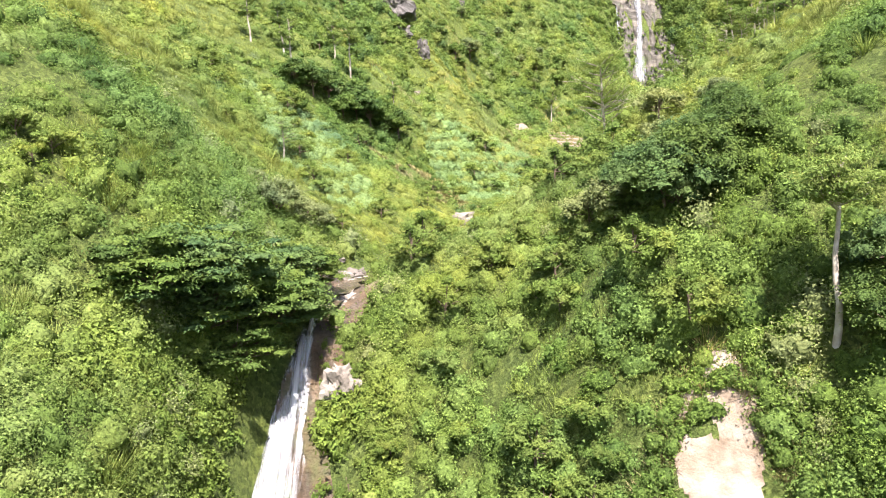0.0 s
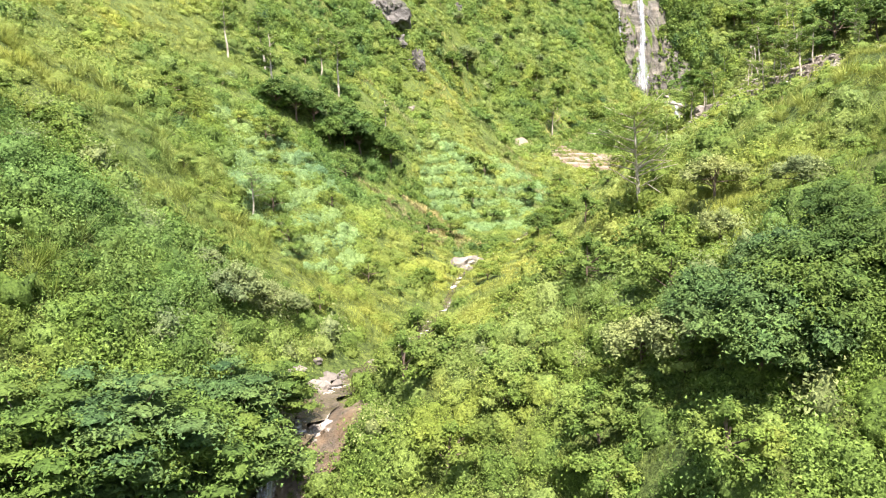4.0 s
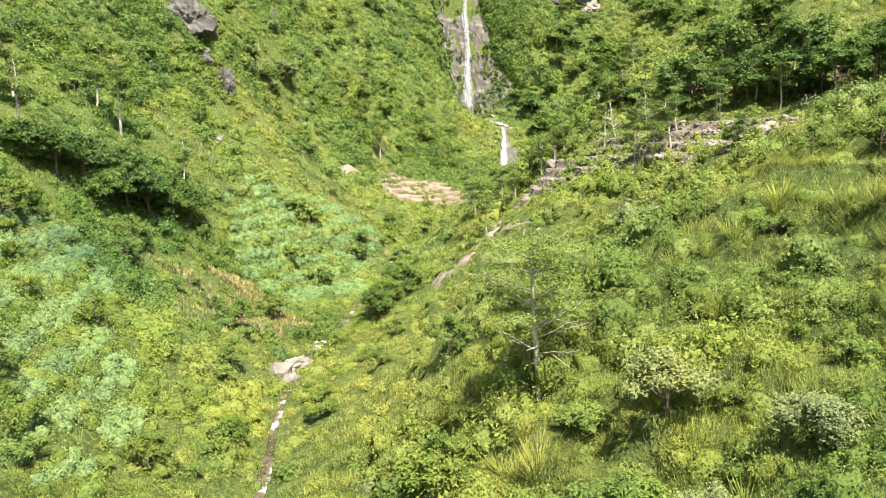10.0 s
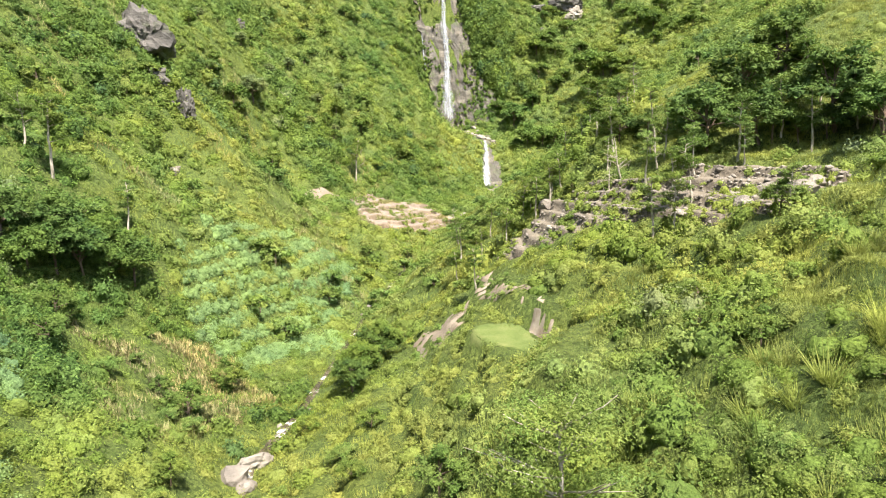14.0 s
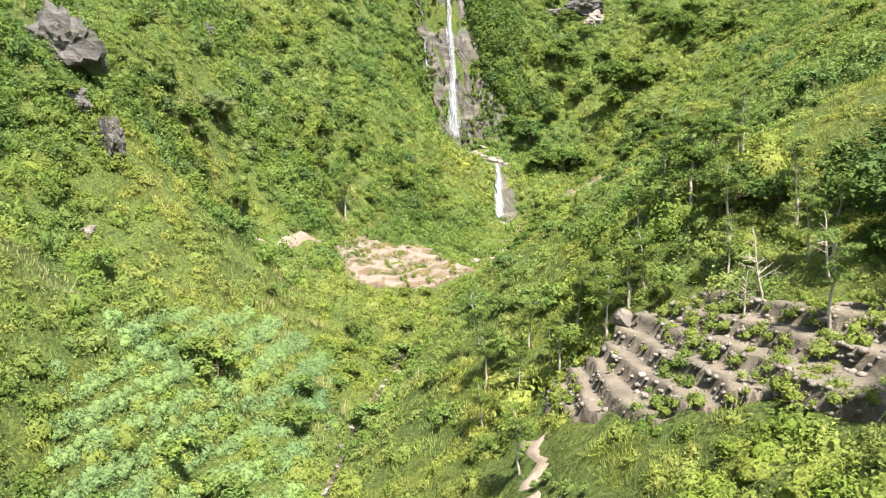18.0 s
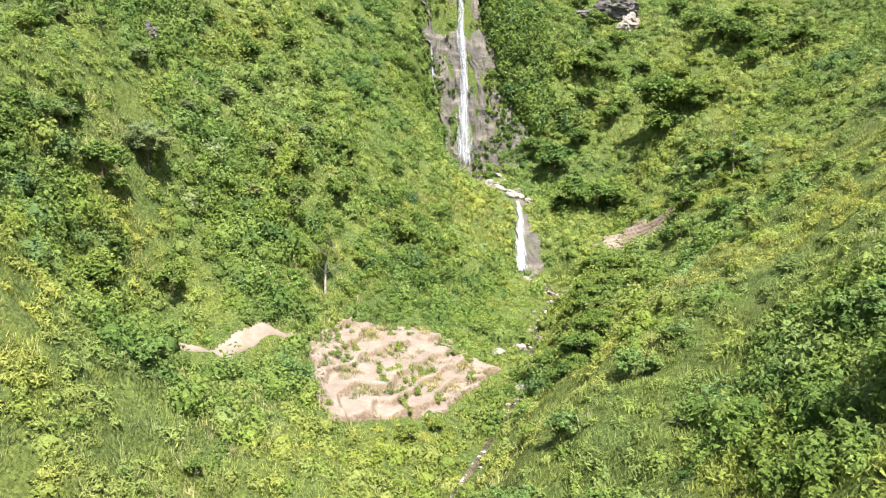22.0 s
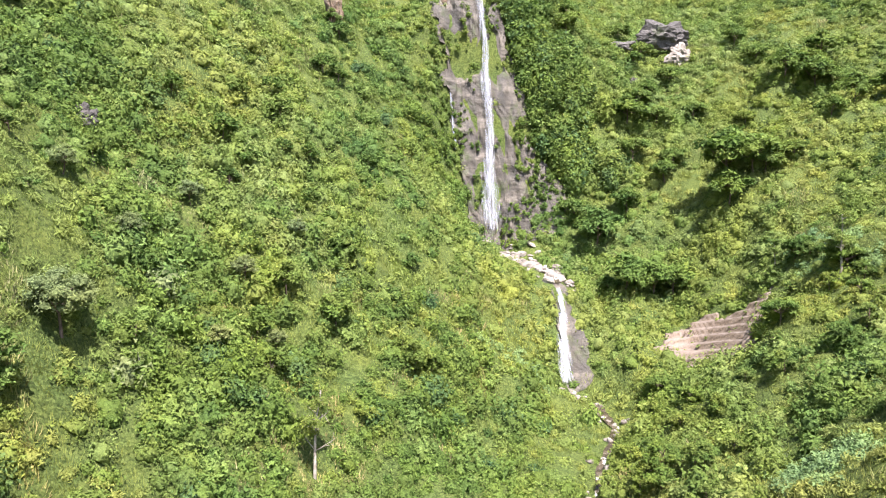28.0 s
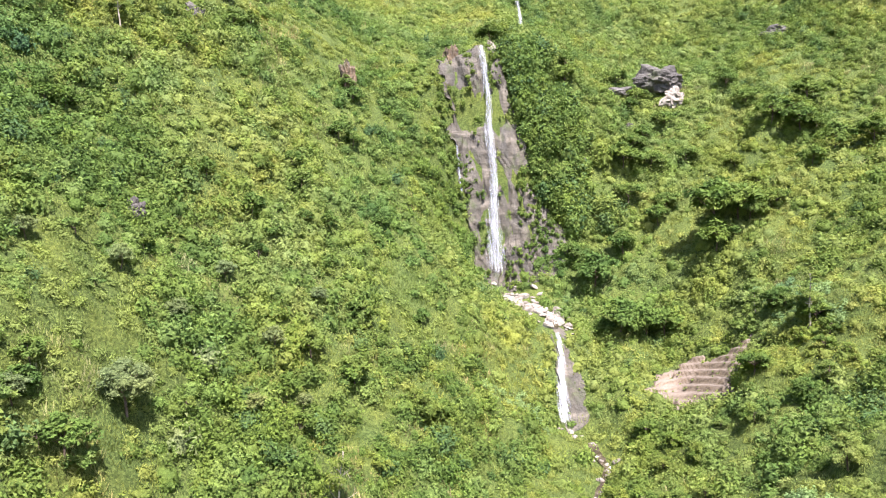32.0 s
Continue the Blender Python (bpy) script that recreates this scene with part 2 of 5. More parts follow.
def running_water():
    m, n, l, b = nodes_of("brown_stream_water")
    p = position(n)
    foam = noise_of(n, l, 0.5, 6, 0.7, p)
    l.new(ramp(n, l, foam, [(0.44, (0.045, 0.036, 0.022)), (0.57, (0.11, 0.09, 0.06)), (0.64, (0.55, 0.55, 0.53))]), b.inputs["Base Color"])
    l.new(ramp(n, l, foam, [(0.5, (0.06,) * 3), (0.66, (0.5,) * 3)]), b.inputs["Roughness"])
    bump(n, l, b, noise_of(n, l, 2.5, 4, 0.6, p), 0.5, 0.15)
    return m


FALL, WATER = falling_water(), running_water()
LEAF_GRASS = leafy("grass_blade", (0.125, 0.185, 0.034), (0.245, 0.310, 0.075), (0.285, 0.305, 0.085), rough=0.6)
LEAF_MID = leafy("scrub_leaf", (0.052, 0.100, 0.020), (0.150, 0.232, 0.048), (0.235, 0.275, 0.066))
LEAF_LIGHT = leafy("light_leaf", (0.085, 0.160, 0.032), (0.195, 0.290, 0.074), (0.255, 0.295, 0.085))
LEAF_DARK = leafy("dark_leaf", (0.030, 0.068, 0.018), (0.086, 0.150, 0.036), (0.149, 0.207, 0.045), through_light=0.25)
LEAF_DARK2 = leafy("deep_leaf", (0.042, 0.090, 0.020), (0.115, 0.190, 0.040), (0.18, 0.24, 0.048), through_light=0.3)
LEAF_TEAL = leafy("blue_green_crop_leaf", (0.135, 0.23, 0.09), (0.225, 0.335, 0.145), (0.235, 0.335, 0.125))
LEAF_BLOOM = leafy("blooming_leaf", (0.11, 0.16, 0.055), (0.24, 0.29, 0.115), (0.26, 0.30, 0.12))
LEAF_BLUE = leafy("dark_frond_leaf", (0.030, 0.072, 0.026), (0.085, 0.155, 0.054), (0.13, 0.19, 0.055), through_light=0.2)
LEAF_SILVER = leafy("pale_flowering_leaf", (0.11, 0.16, 0.055), (0.25, 0.295, 0.125), (0.27, 0.30, 0.13))
STRAW = leafy("dry_corn_leaf", (0.26, 0.21, 0.10), (0.44, 0.37, 0.19), (0.24, 0.27, 0.09), rough=0.8, through_light=0.2)

# ---------------------------------------------------------------- the lie of the land
# Rails that run up the valley: (y, x, z), from the left shoulder over the stream to the right shoulder.
FAR_LEFT = [(-60, -300, 200), (120, -300, 260), (700, -300, 520)]
LEFT_HEIGHTS = [(-60, -110, 90), (56, -100, 118), (120, -105, 130), (200, -100, 160), (300, -70, 200), (420, -40, 260), (700, -40, 420)]
LEFT_SHOULDER = [(-60, -55, 50), (40, -44, 70.1), (70, -46, 74.1), (97, -46, 71.6), (125, -52, 84.4), (170, -38, 97.1), (203, -18, 100.1), (235, -2, 101.2), (257, 2.5, 108.3), (300, 30, 127.6), (328, 50, 137.7), (400, 55, 172), (700, 60, 360)]
LEFT_SLOPE = [(-60, -24, 20), (30, -24, 47.1), (50, -22, 56.7), (62, -21, 53.3), (80, -20, 54.6), (100, -22, 56), (117, -27, 64.4), (133, -20, 66), (152, -12, 68), (172, -7, 66.4), (190, -2, 78.5), (210, 3, 67.2), (235, 14, 79.8), (255, 26, 86.4), (290, 50, 102.1), (311, 62, 110.2), (326, 66, 137.7), (400, 80, 165), (700, 90, 350)]
LEFT_FOOT = [(-60, -15, 14), (36, -15, 39.7), (50, -14, 45), (62, -13, 46.6), (80, -12, 47.3), (98, -9, 49.1), (122, -2, 43.9), (140, 4, 45.1), (160, 10, 53.8), (178, 13, 55.1), (200, 19, 57.8), (222, 28, 60), (235, 42, 58.3), (258, 64, 59.1), (272, 70, 67.5), (290, 74, 79.7), (311, 73, 83.2), (322, 74, 108.4), (330, 76, 143), (400, 88, 166), (700, 100, 350)]
STREAM = [(-60, -8, 12), (38, -12.6, 22), (47, -12, 37), (50, -11, 39.6), (56, -9.4, 40.6), (66, -5.2, 41), (78, -2, 41.3), (92, -0.6, 41.6), (106, 1.2, 41.9), (117, 6, 42.3), (155, 21, 45.3), (177, 31.5, 47.6), (210, 56.5, 51.3), (241, 73, 55.3), (252, 82, 56.5), (262, 83.5, 57.2), (268, 80, 57.6), (270, 79.8, 59), (276, 82, 69), (282.5, 84.3, 76), (290, 86.5, 77), (305, 82, 77.8), (314, 80, 78.5), (321, 81.5, 112), (330, 82, 147), (350, 90, 149), (420, 105, 182), (700, 120, 350)]
RIGHT_FOOT = [(-60, 0, 14), (34, -2, 24.7), (41, -1, 36.3), (52, 3, 47.3), (64, 5, 45.1), (84, 8, 45.4), (100, 13, 46.9), (116, 19, 47.7), (145, 30, 53.3), (157, 37, 55.5), (186, 54, 60.5), (210, 70, 61.3), (226, 76, 60.3), (240, 86, 62.3), (256, 91, 61.6), (276, 94, 68.7), (290, 98, 70.5), (311, 94, 84), (321, 96, 108), (334, 102, 143), (420, 130, 182), (700, 140, 350)]
RIGHT_SLOPE = [(-60, 8, 16), (26, 8, 28.1), (36, 8.5, 45.7), (44, 10, 48.2), (54, 12, 52), (65, 15, 53.3), (84, 18, 56.3), (96, 22, 54.5), (110, 26, 55.9), (127, 34, 57.6), (143, 43, 63.3), (157, 46, 63.5), (174, 60, 66.2), (193, 68, 69.3), (212, 87, 71), (226, 92, 67.9), (240, 98, 69.5), (266, 106, 65.5), (286, 112, 72.7), (300, 120, 90), (340, 138, 128), (420, 165, 175), (700, 180, 350)]
RIGHT_SHOULDER = [(-60, 24, 30), (30, 20, 43.1), (42, 19, 53.7), (55, 22, 57.2), (70, 26, 60.1), (90, 36, 61.2), (104, 46, 67.5), (123, 46, 68.6), (135, 50, 74.2), (157, 64, 76.4), (180, 77, 76.4), (205, 100, 80.3), (225, 116, 80.1), (247, 121, 87.1), (267, 126, 82.4), (289, 130, 100), (300, 145, 101.2), (340, 150, 130.3), (420, 200, 185), (700, 220, 360)]
RIGHT_HEIGHTS = [(-60, 100, 80), (40, 70, 86), (60, 60, 75.8), (103, 62, 70.3), (130, 70, 82.3), (171, 100, 92), (205, 130, 98), (247, 160, 108), (296, 175, 117.5), (340, 200, 155), (420, 260, 215), (700, 300, 380)]
FAR_RIGHT = [(-60, 420, 200), (120, 420, 240), (420, 460, 330), (700, 480, 460)]
RAILS = [FAR_LEFT, LEFT_HEIGHTS, LEFT_SHOULDER, LEFT_SLOPE, LEFT_FOOT, STREAM, RIGHT_FOOT, RIGHT_SLOPE, RIGHT_SHOULDER, RIGHT_HEIGHTS, FAR_RIGHT]
STEP = 1.0
GX, GY = np.arange(-300, 481, STEP), np.arange(-60, 701, STEP)


def rail_heights():
    xs = np.array([np.interp(GY, [p[0] for p in r], [p[1] for p in r]) for r in RAILS]).T
    zs = np.array([np.interp(GY, [p[0] for p in r], [p[2] for p in r]) for r in RAILS]).T
    z = np.array([np.interp(GX, a, b) for a, b in zip(xs, zs)])
    kernel = np.array([1, 4, 6, 4, 1]) / 16
    for _ in range(2):
        z = np.apply_along_axis(lambda v: np.convolve(np.pad(v, 2, "edge"), kernel, "valid"), 0, z)
        z = np.apply_along_axis(lambda v: np.convolve(np.pad(v, 2, "edge"), kernel, "valid"), 1, z)
    return z


LAND = rail_heights()


@functools.lru_cache(None)
def noise_table(seed):
    return np.random.RandomState(seed).uniform(-1, 1, (256, 256))


def value_noise(x, y, scale, seed):
    """Smooth noise in -1 to 1 at arrays of places."""
    table = noise_table(seed)
    u, v = np.asarray(x) / scale + 1000.0, np.asarray(y) / scale + 1000.0
    i, j = np.floor(u).astype(int), np.floor(v).astype(int)
    a, b = u - i, v - j
    a, b = a * a * (3 - 2 * a), b * b * (3 - 2 * b)
    i, j, i1, j1 = i % 256, j % 256, (i + 1) % 256, (j + 1) % 256
    return (table[j, i] * (1 - a) + table[j, i1] * a) * (1 - b) + (table[j1, i] * (1 - a) + table[j1, i1] * a) * b


def stream_x(y):
    return np.interp(y, [p[0] for p in STREAM], [p[1] for p in STREAM])


def smooth(a, b, v):
    t = np.clip((v - a) / (b - a), 0, 1)
    return t * t * (3 - 2 * t)


def inside(poly, x, y, wobble=0.0, seed=3):
    """Whether places lie in an outline, whose edge wanders by wobble metres."""
    x = x + wobble * value_noise(x, y, 3.1, seed)
    y = y + wobble * value_noise(x, y, 2.7, seed + 1)
    hit = np.zeros(np.shape(x), bool)
    for (x0, y0), (x1, y1) in zip(poly, poly[1:] + poly[:1]):
        if y0 != y1:
            cross = (y > min(y0, y1)) & (y <= max(y0, y1)) & (x < x0 + (y - y0) * (x1 - x0) / (y1 - y0))
            hit ^= cross
    return hit


# outlines of what lies bare or is sown, in plan
BIG_FIELD = [(25.5, 214), (28.3, 223), (35, 229), (41.3, 235), (46.5, 230.5), (51, 226), (52, 221.5), (57, 220), (45, 207), (37, 201.5), (26.5, 196.5)]
FIELD_STRIP = [(8, 203), (12, 205.2), (18, 213.6), (22.2, 217.6), (26, 218.8), (25.6, 220.2), (21.2, 219.3), (16.6, 215), (11, 207.2), (8, 206.5)]
ROCK_TERRACE = [(33.3, 131.5), (37.5, 127.5), (40.5, 127.5), (43.5, 120), (45.5, 113), (50, 104), (54, 98), (52, 91), (47, 88.5), (42.5, 91), (40.3, 95.5), (38.8, 102), (37.4, 107.5), (35, 112.5), (33.2, 117), (32.4, 123)]
FAR_TERRACE = [(98, 267), (103.5, 271), (109, 273), (113, 266), (116, 259), (112, 253.5), (108, 252), (103, 246.5), (100, 256)]
KNOLL_SOIL = [(28.6, 127.9), (30, 123.2), (28.8, 109.4), (26, 102.9), (25.4, 105.6), (26, 113.4)]
KNOLL_BANK = [(22.9, 124.8), (24.9, 117), (24.1, 113.2), (22.4, 114.2), (21, 111.6), (18.9, 121.4), (20.7, 124.5)]
KNOLL_PATH = [(25.4, 99.7), (27.4, 102.6), (28.1, 101.8), (26.6, 99.1), (27, 97.3), (27.1, 94.5), (26, 96)]
SLIP_FACE = [(8.2, 27), (8.9, 31.2), (10.2, 32.6), (12.6, 32.2), (13.2, 27)]
CROP_A = [(-7, 137), (-1, 158), (11, 178), (21, 168), (17, 152), (12, 134), (4, 129), (-5, 130)]
CROP_B = [(-31, 108), (-20, 113), (-17, 100), (-10, 84), (-13, 70), (-21, 76), (-25, 90)]
CORN = [(-17, 115), (-8, 127), (-1, 130), (4, 123.5), (-2, 110), (-10, 103)]
CROP_C = [(62, 267.7), (67, 270.8), (74.8, 270.5), (76.1, 266), (72.2, 265.6), (65.6, 265.6)]
CROP_D = [(78.7, 215.8), (83.9, 215.8), (86, 211.4), (89.3, 208.2), (86.8, 205.4), (82.2, 205.2), (78.2, 203.1)]
CROP_E = [(127.6, 270.3), (129.4, 259.2), (121.8, 240.6), (118.3, 239), (119.6, 252.1), (124, 267.4)]
PADDY = [(20.6, 100.8), (21.8, 103.2), (24.2, 103.6), (25.6, 101.4), (25.2, 96.8), (27.4, 93), (25.3, 91.6), (23.2, 94.6), (21.2, 97.2)]
KNOLL = [(17, 82), (13, 96), (13, 112), (18, 124), (25, 126), (29, 118), (28.5, 104), (28, 92), (25, 81)]
SPUR = [(64, 176), (70, 203), (79, 215), (92, 214), (104, 204), (106, 184), (92, 166), (72, 164)]
DRY_WEEDS = [(9, 192), (14, 201), (22, 200), (24, 193), (16, 188)]


def relief():
    x, y = np.meshgrid(GX, GY)
    away = smooth(3, 14, np.abs(x - stream_x(y)))
    calm = np.logical_or.reduce([inside(o, x, y) for o in (BIG_FIELD, FIELD_STRIP, ROCK_TERRACE, FAR_TERRACE, KNOLL_SOIL, KNOLL_BANK, CROP_A, CROP_B)]).astype(float)
    for _ in range(2):
        calm = (calm + np.roll(calm, 1, 0) + np.roll(calm, -1, 0) + np.roll(calm, 2, 0) + np.roll(calm, -2, 0)) / 5
        calm = (calm + np.roll(calm, 1, 1) + np.roll(calm, -1, 1) + np.roll(calm, 2, 1) + np.roll(calm, -2, 1)) / 5
    away = away * (1 - 0.85 * calm)
    z = LAND + away * (1.1 * value_noise(x, y, 15, 11) + 0.7 * value_noise(x, y, 6.5, 12))
    far = smooth(330, 420, y) + smooth(-50, -110, x) + smooth(150, 220, x)
    z += away * (0.45 + 0.35 * smooth(125, 150, y)) * value_noise(x, y, 2.8, 15)
    z += away * smooth(125, 150, y) * (1.0 * value_noise(x, y, 4.6, 16) + 1.3 * value_noise(x, y, 9.5, 17))
    z += np.clip(far, 0, 1) * 9 * value_noise(x, y, 45, 13)
    # old farm ledges on the right-hand slope and the knoll
    ledge = smooth(4, 10, x - stream_x(y)) * smooth(45, 56, y) * (1 - smooth(128, 140, y)) * (1 - smooth(50, 62, x)) * ~inside(ROCK_TERRACE, x, y) * (1 - calm)
    spur = smooth(60, 67, x) * (1 - smooth(105, 118, x)) * smooth(164, 172, y) * (1 - smooth(212, 222, y))
    ledge = np.clip(ledge + 0.8 * spur, 0, 1)
    knoll = inside(KNOLL, x, y)
    ledge = np.where(knoll, 1 - calm, ledge)
    level = inside(PADDY, x, y).astype(float)
    for _ in range(2):
        level = (level + np.roll(level, 1, 0) + np.roll(level, -1, 0)) / 3
        level = (level + np.roll(level, 1, 1) + np.roll(level, -1, 1)) / 3
    z = z + np.clip(1.6 * level, 0, 1) * (54.6 - z)
    step = np.where(knoll, 2.6, 2.3)
    q = (z + 0.6 * value_noise(x, y, 18, 14)) / step
    part = q - np.floor(q)
    return z + ledge * np.where(knoll, 1.0, 0.85) * step * (smooth(0.6, 1.0, part) - part), knoll & ((part < 0.3) | (level > 0.4))


LAND, TREADS = relief()


def height(x, y):
    """The ground's height at arrays of places."""
    x, y = np.asarray(x, float), np.asarray(y, float)
    u, v = np.clip((x - GX[0]) / STEP, 0, len(GX) - 1.001), np.clip((y - GY[0]) / STEP, 0, len(GY) - 1.001)
    i, j = u.astype(int), v.astype(int)
    a, b = u - i, v - j
    return (LAND[j, i] * (1 - a) + LAND[j, i + 1] * a) * (1 - b) + (LAND[j + 1, i] * (1 - a) + LAND[j + 1, i + 1] * a) * b


def tread(x, y):
    """Whether places lie on the level part of the knoll's ledges."""
    return TREADS[np.clip(np.round((np.asarray(y) - GY[0]) / STEP).astype(int), 0, len(GY) - 1), np.clip(np.round((np.asarray(x) - GX[0]) / STEP).astype(int), 0, len(GX) - 1)]


def mesh_of(name, verts, faces, material):
    """A mesh from numpy arrays of places and of faces with equal corners."""
    me = bpy.data.meshes.new(name)
    n, k = faces.shape
    me.vertices.add(len(verts))
    me.vertices.foreach_set("co", np.ascontiguousarray(verts, np.float32).ravel())
    me.loops.add(n * k)
    me.loops.foreach_set("vertex_index", faces.astype(np.int32).ravel())
    me.polygons.add(n)
    me.polygons.foreach_set("loop_start", np.arange(0, n * k, k, dtype=np.int32))
    me.update(calc_edges=True)
    me.materials.append(material)
    return me


def grid_mesh(name, x, y, z, material):
    h, w = z.shape
    i = np.arange(h * w).reshape(h, w)
    f = np.stack([i[:-1, :-1], i[:-1, 1:], i[1:, 1:], i[1:, :-1]], -1).reshape(-1, 4)
    me = mesh_of(name, np.stack([x, y, z], -1).reshape(-1, 3), f, material)
    me.shade_smooth()
    return me


def slope_at(x, y):
    return np.hypot(height(x + 1, y) - height(x - 1, y), height(x, y + 1) - height(x, y - 1)) / 2


BARE = (BIG_FIELD, FIELD_STRIP, ROCK_TERRACE, FAR_TERRACE, KNOLL_SOIL, KNOLL_BANK, KNOLL_PATH, SLIP_FACE)
gx, gy = np.meshgrid(np.r_[-300:-80:6, -80:130:1.0, 130:220:3, 220:481:8], np.r_[-60:20:4, 20:280:1.0, 280:340:1.4, 340:440:4, 440:701:10])
gz = height(gx, gy)
for outline in BARE[:-1]:
    gz = gz - np.where(inside(outline, gx, gy), 0.1 if outline in (KNOLL_SOIL, KNOLL_BANK, KNOLL_PATH) else 0.6, 0)
ground = new("ground", grid_mesh("ground", gx, gy, gz, GROUND))
tagged(ground, "steep green valley sides covered in grass and scrub", "hillside", kind="structure")


def bare_patch(name, outline, step, material, label, cell=0.4, wobble=0.8, lift=0.05, seed=21, riser=0.3, rough=0.12, wander=1.0, tilt=0.0, skirt=1.3):
    """Bare soil laid over the ground inside an outline; step: the height of its terraces, 0 for none."""
    ox, oy = [p[0] for p in outline], [p[1] for p in outline]
    x, y = np.meshgrid(np.arange(min(ox) - 1.5, max(ox) + 1.5, cell), np.arange(min(oy) - 1.5, max(oy) + 1.5, cell))
    z = height(x, y)
    if step:
        q = (z + tilt * y + wander * (0.55 * value_noise(x, y, 6, seed) + 0.2 * value_noise(x, y, 2, seed + 9))) / step
        part = q - np.floor(q)
        z = z + step * (smooth(1 - riser, 1.0, part) - part) * 0.9 + step * 0.35
    z = z + lift + rough * value_noise(x, y, 1.1, seed + 5) + rough * 0.6 * value_noise(x, y, 0.5, seed + 6)
    keep = inside(outline, x, y, wobble, seed)
    z = np.where(keep, z, height(x, y) - skirt)
    i = np.arange(x.size).reshape(x.shape)
    f = np.stack([i[:-1, :-1], i[:-1, 1:], i[1:, 1:], i[1:, :-1]], -1)
    some = keep[:-1, :-1] | keep[:-1, 1:] | keep[1:, 1:] | keep[1:, :-1]
    f = f[some]
    used, f2 = np.unique(f, return_inverse=True)
    me = mesh_of(name, np.stack([x, y, z], -1).reshape(-1, 3)[used], f2.reshape(-1, 4), material)
    return tagged(new(name, me), label, "field", kind="structure")


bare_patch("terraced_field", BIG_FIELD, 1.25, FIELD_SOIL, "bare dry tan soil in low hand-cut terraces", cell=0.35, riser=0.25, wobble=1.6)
bare_patch("field_strip", FIELD_STRIP, 0, SOIL, "narrow strip of bare trodden tan soil", wobble=0.5, lift=-0.1)
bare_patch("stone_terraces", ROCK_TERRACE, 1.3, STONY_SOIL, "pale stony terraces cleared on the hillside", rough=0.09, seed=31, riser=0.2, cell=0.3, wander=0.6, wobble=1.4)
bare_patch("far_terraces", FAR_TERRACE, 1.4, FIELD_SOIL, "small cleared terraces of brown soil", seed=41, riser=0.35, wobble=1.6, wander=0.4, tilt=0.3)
bare_patch("knoll_soil", KNOLL_SOIL, 0, SOIL, "eroded pale soil on a grassy knoll", wobble=2.2, seed=51, rough=0.25, lift=0.0, skirt=0.4)
bare_patch("knoll_bank", KNOLL_BANK, 0, SOIL, "crumbling bank of pale soil under a knoll", wobble=2.0, seed=55, rough=0.25, lift=0.0, skirt=0.4)
bare_patch("ledge_turf", PADDY, 0, TURF, "short pale green grass on a narrow level ledge", wobble=0.5, seed=59, lift=0.1, skirt=0.5, rough=0.06)
bare_patch("knoll_path", KNOLL_PATH, 0, PALE_SOIL, "trodden pale footpath over a grassy knoll", wobble=0.5, seed=58, lift=0.0, skirt=0.4, rough=0.08)


def cliff_patch(name, x0, x1, y0, y1, dx, dy, material, label, depth, seed, left=None, right=None, proud=0.25, ragged=1.0):
    """A rock face that follows the steep ground, with ledges and cracks; left, right: its edges by height, (z, x)."""
    x, y = np.meshgrid(np.arange(x0 - 2.5, x1 + 2.5, dx), np.arange(y0 - 1.5, y1 + 1.5, dy))
    z = height(x, y)
    lx, lz = x, z
    x, z = x + 1.3 * value_noise(lx, lz, 4.3, seed + 6) + 0.15 * lz, z + 1.1 * value_noise(lx, lz, 5.1, seed + 7) + 0.22 * lx
    ledges = value_noise(z, x * 0.10, 3.3, seed) + 0.7 * value_noise(z, x * 0.25, 1.3, seed + 1)
    cracks = value_noise(x, z * 0.12, 1.9, seed + 2) + 0.5 * value_noise(x, z * 0.3, 0.8, seed + 4)
    x, z = lx, lz
    out = depth * (0.16 * ledges + 0.6 * cracks + 0.4 * value_noise(x, z, 6, seed + 8))
    lo = np.interp(z, *zip(*left)) if left else x0 + 0.8
    hi = np.interp(z, *zip(*right)) if right else x1 - 0.8
    rim = np.minimum.reduce([x - lo, hi - x, (y - y0) * 1.5, (y1 - y) * 1.5]) + ragged * (2.2 * value_noise(x, z, 3.6, seed + 3) + 1.2 * value_noise(x, z, 1.5, seed + 5))
    rim = np.where((x < x0 - 1.8) | (x > x1 + 1.8) | (y < y0 - 1) | (y > y1 + 1), -1, rim)
    sunk = np.where(rim < 0.5, -1.6, proud)
    me = grid_mesh(name, x, y - np.where(rim < 0.5, 0, out) - sunk, z + 0.2 * sunk, material)
    me.shade_flat()
    return tagged(new(name, me), label, "cliff", kind="structure")


cliff_patch("waterfall_cliff", 66, 106, 310.5, 333, 0.45, 0.11, CLIFF, "tall bedded grey-brown rock face behind the waterfall", 1.3, 61, [(78, 73), (100, 73), (125, 70), (148, 69)], [(78, 104), (95, 102), (108, 95), (148, 88)])
cliff_patch("middle_fall_cliff", 76, 92, 266, 286, 0.3, 0.12, CLIFF, "dark wet rock step beside the middle fall", 0.8, 71, [(57, 78), (77, 82)], [(57, 86.5), (64, 86), (77, 88)])
cliff_patch("front_fall_cliff", -15, -4.0, 35, 55, 0.2, 0.08, TAN_CLIFF, "tan and brown wet rock beside the nearest fall", 0.8, 81, [(20, -13.0), (40, -11.4)], [(20, -8), (34, -7.4), (41, -6.2)])
cliff_patch("slip_face", 7.5, 14.2, 24.0, 32.2, 0.16, 0.07, PALE_SOIL, "fresh pale landslip scar in the hillside", 0.22, 91, proud=0.0, ragged=0.6)


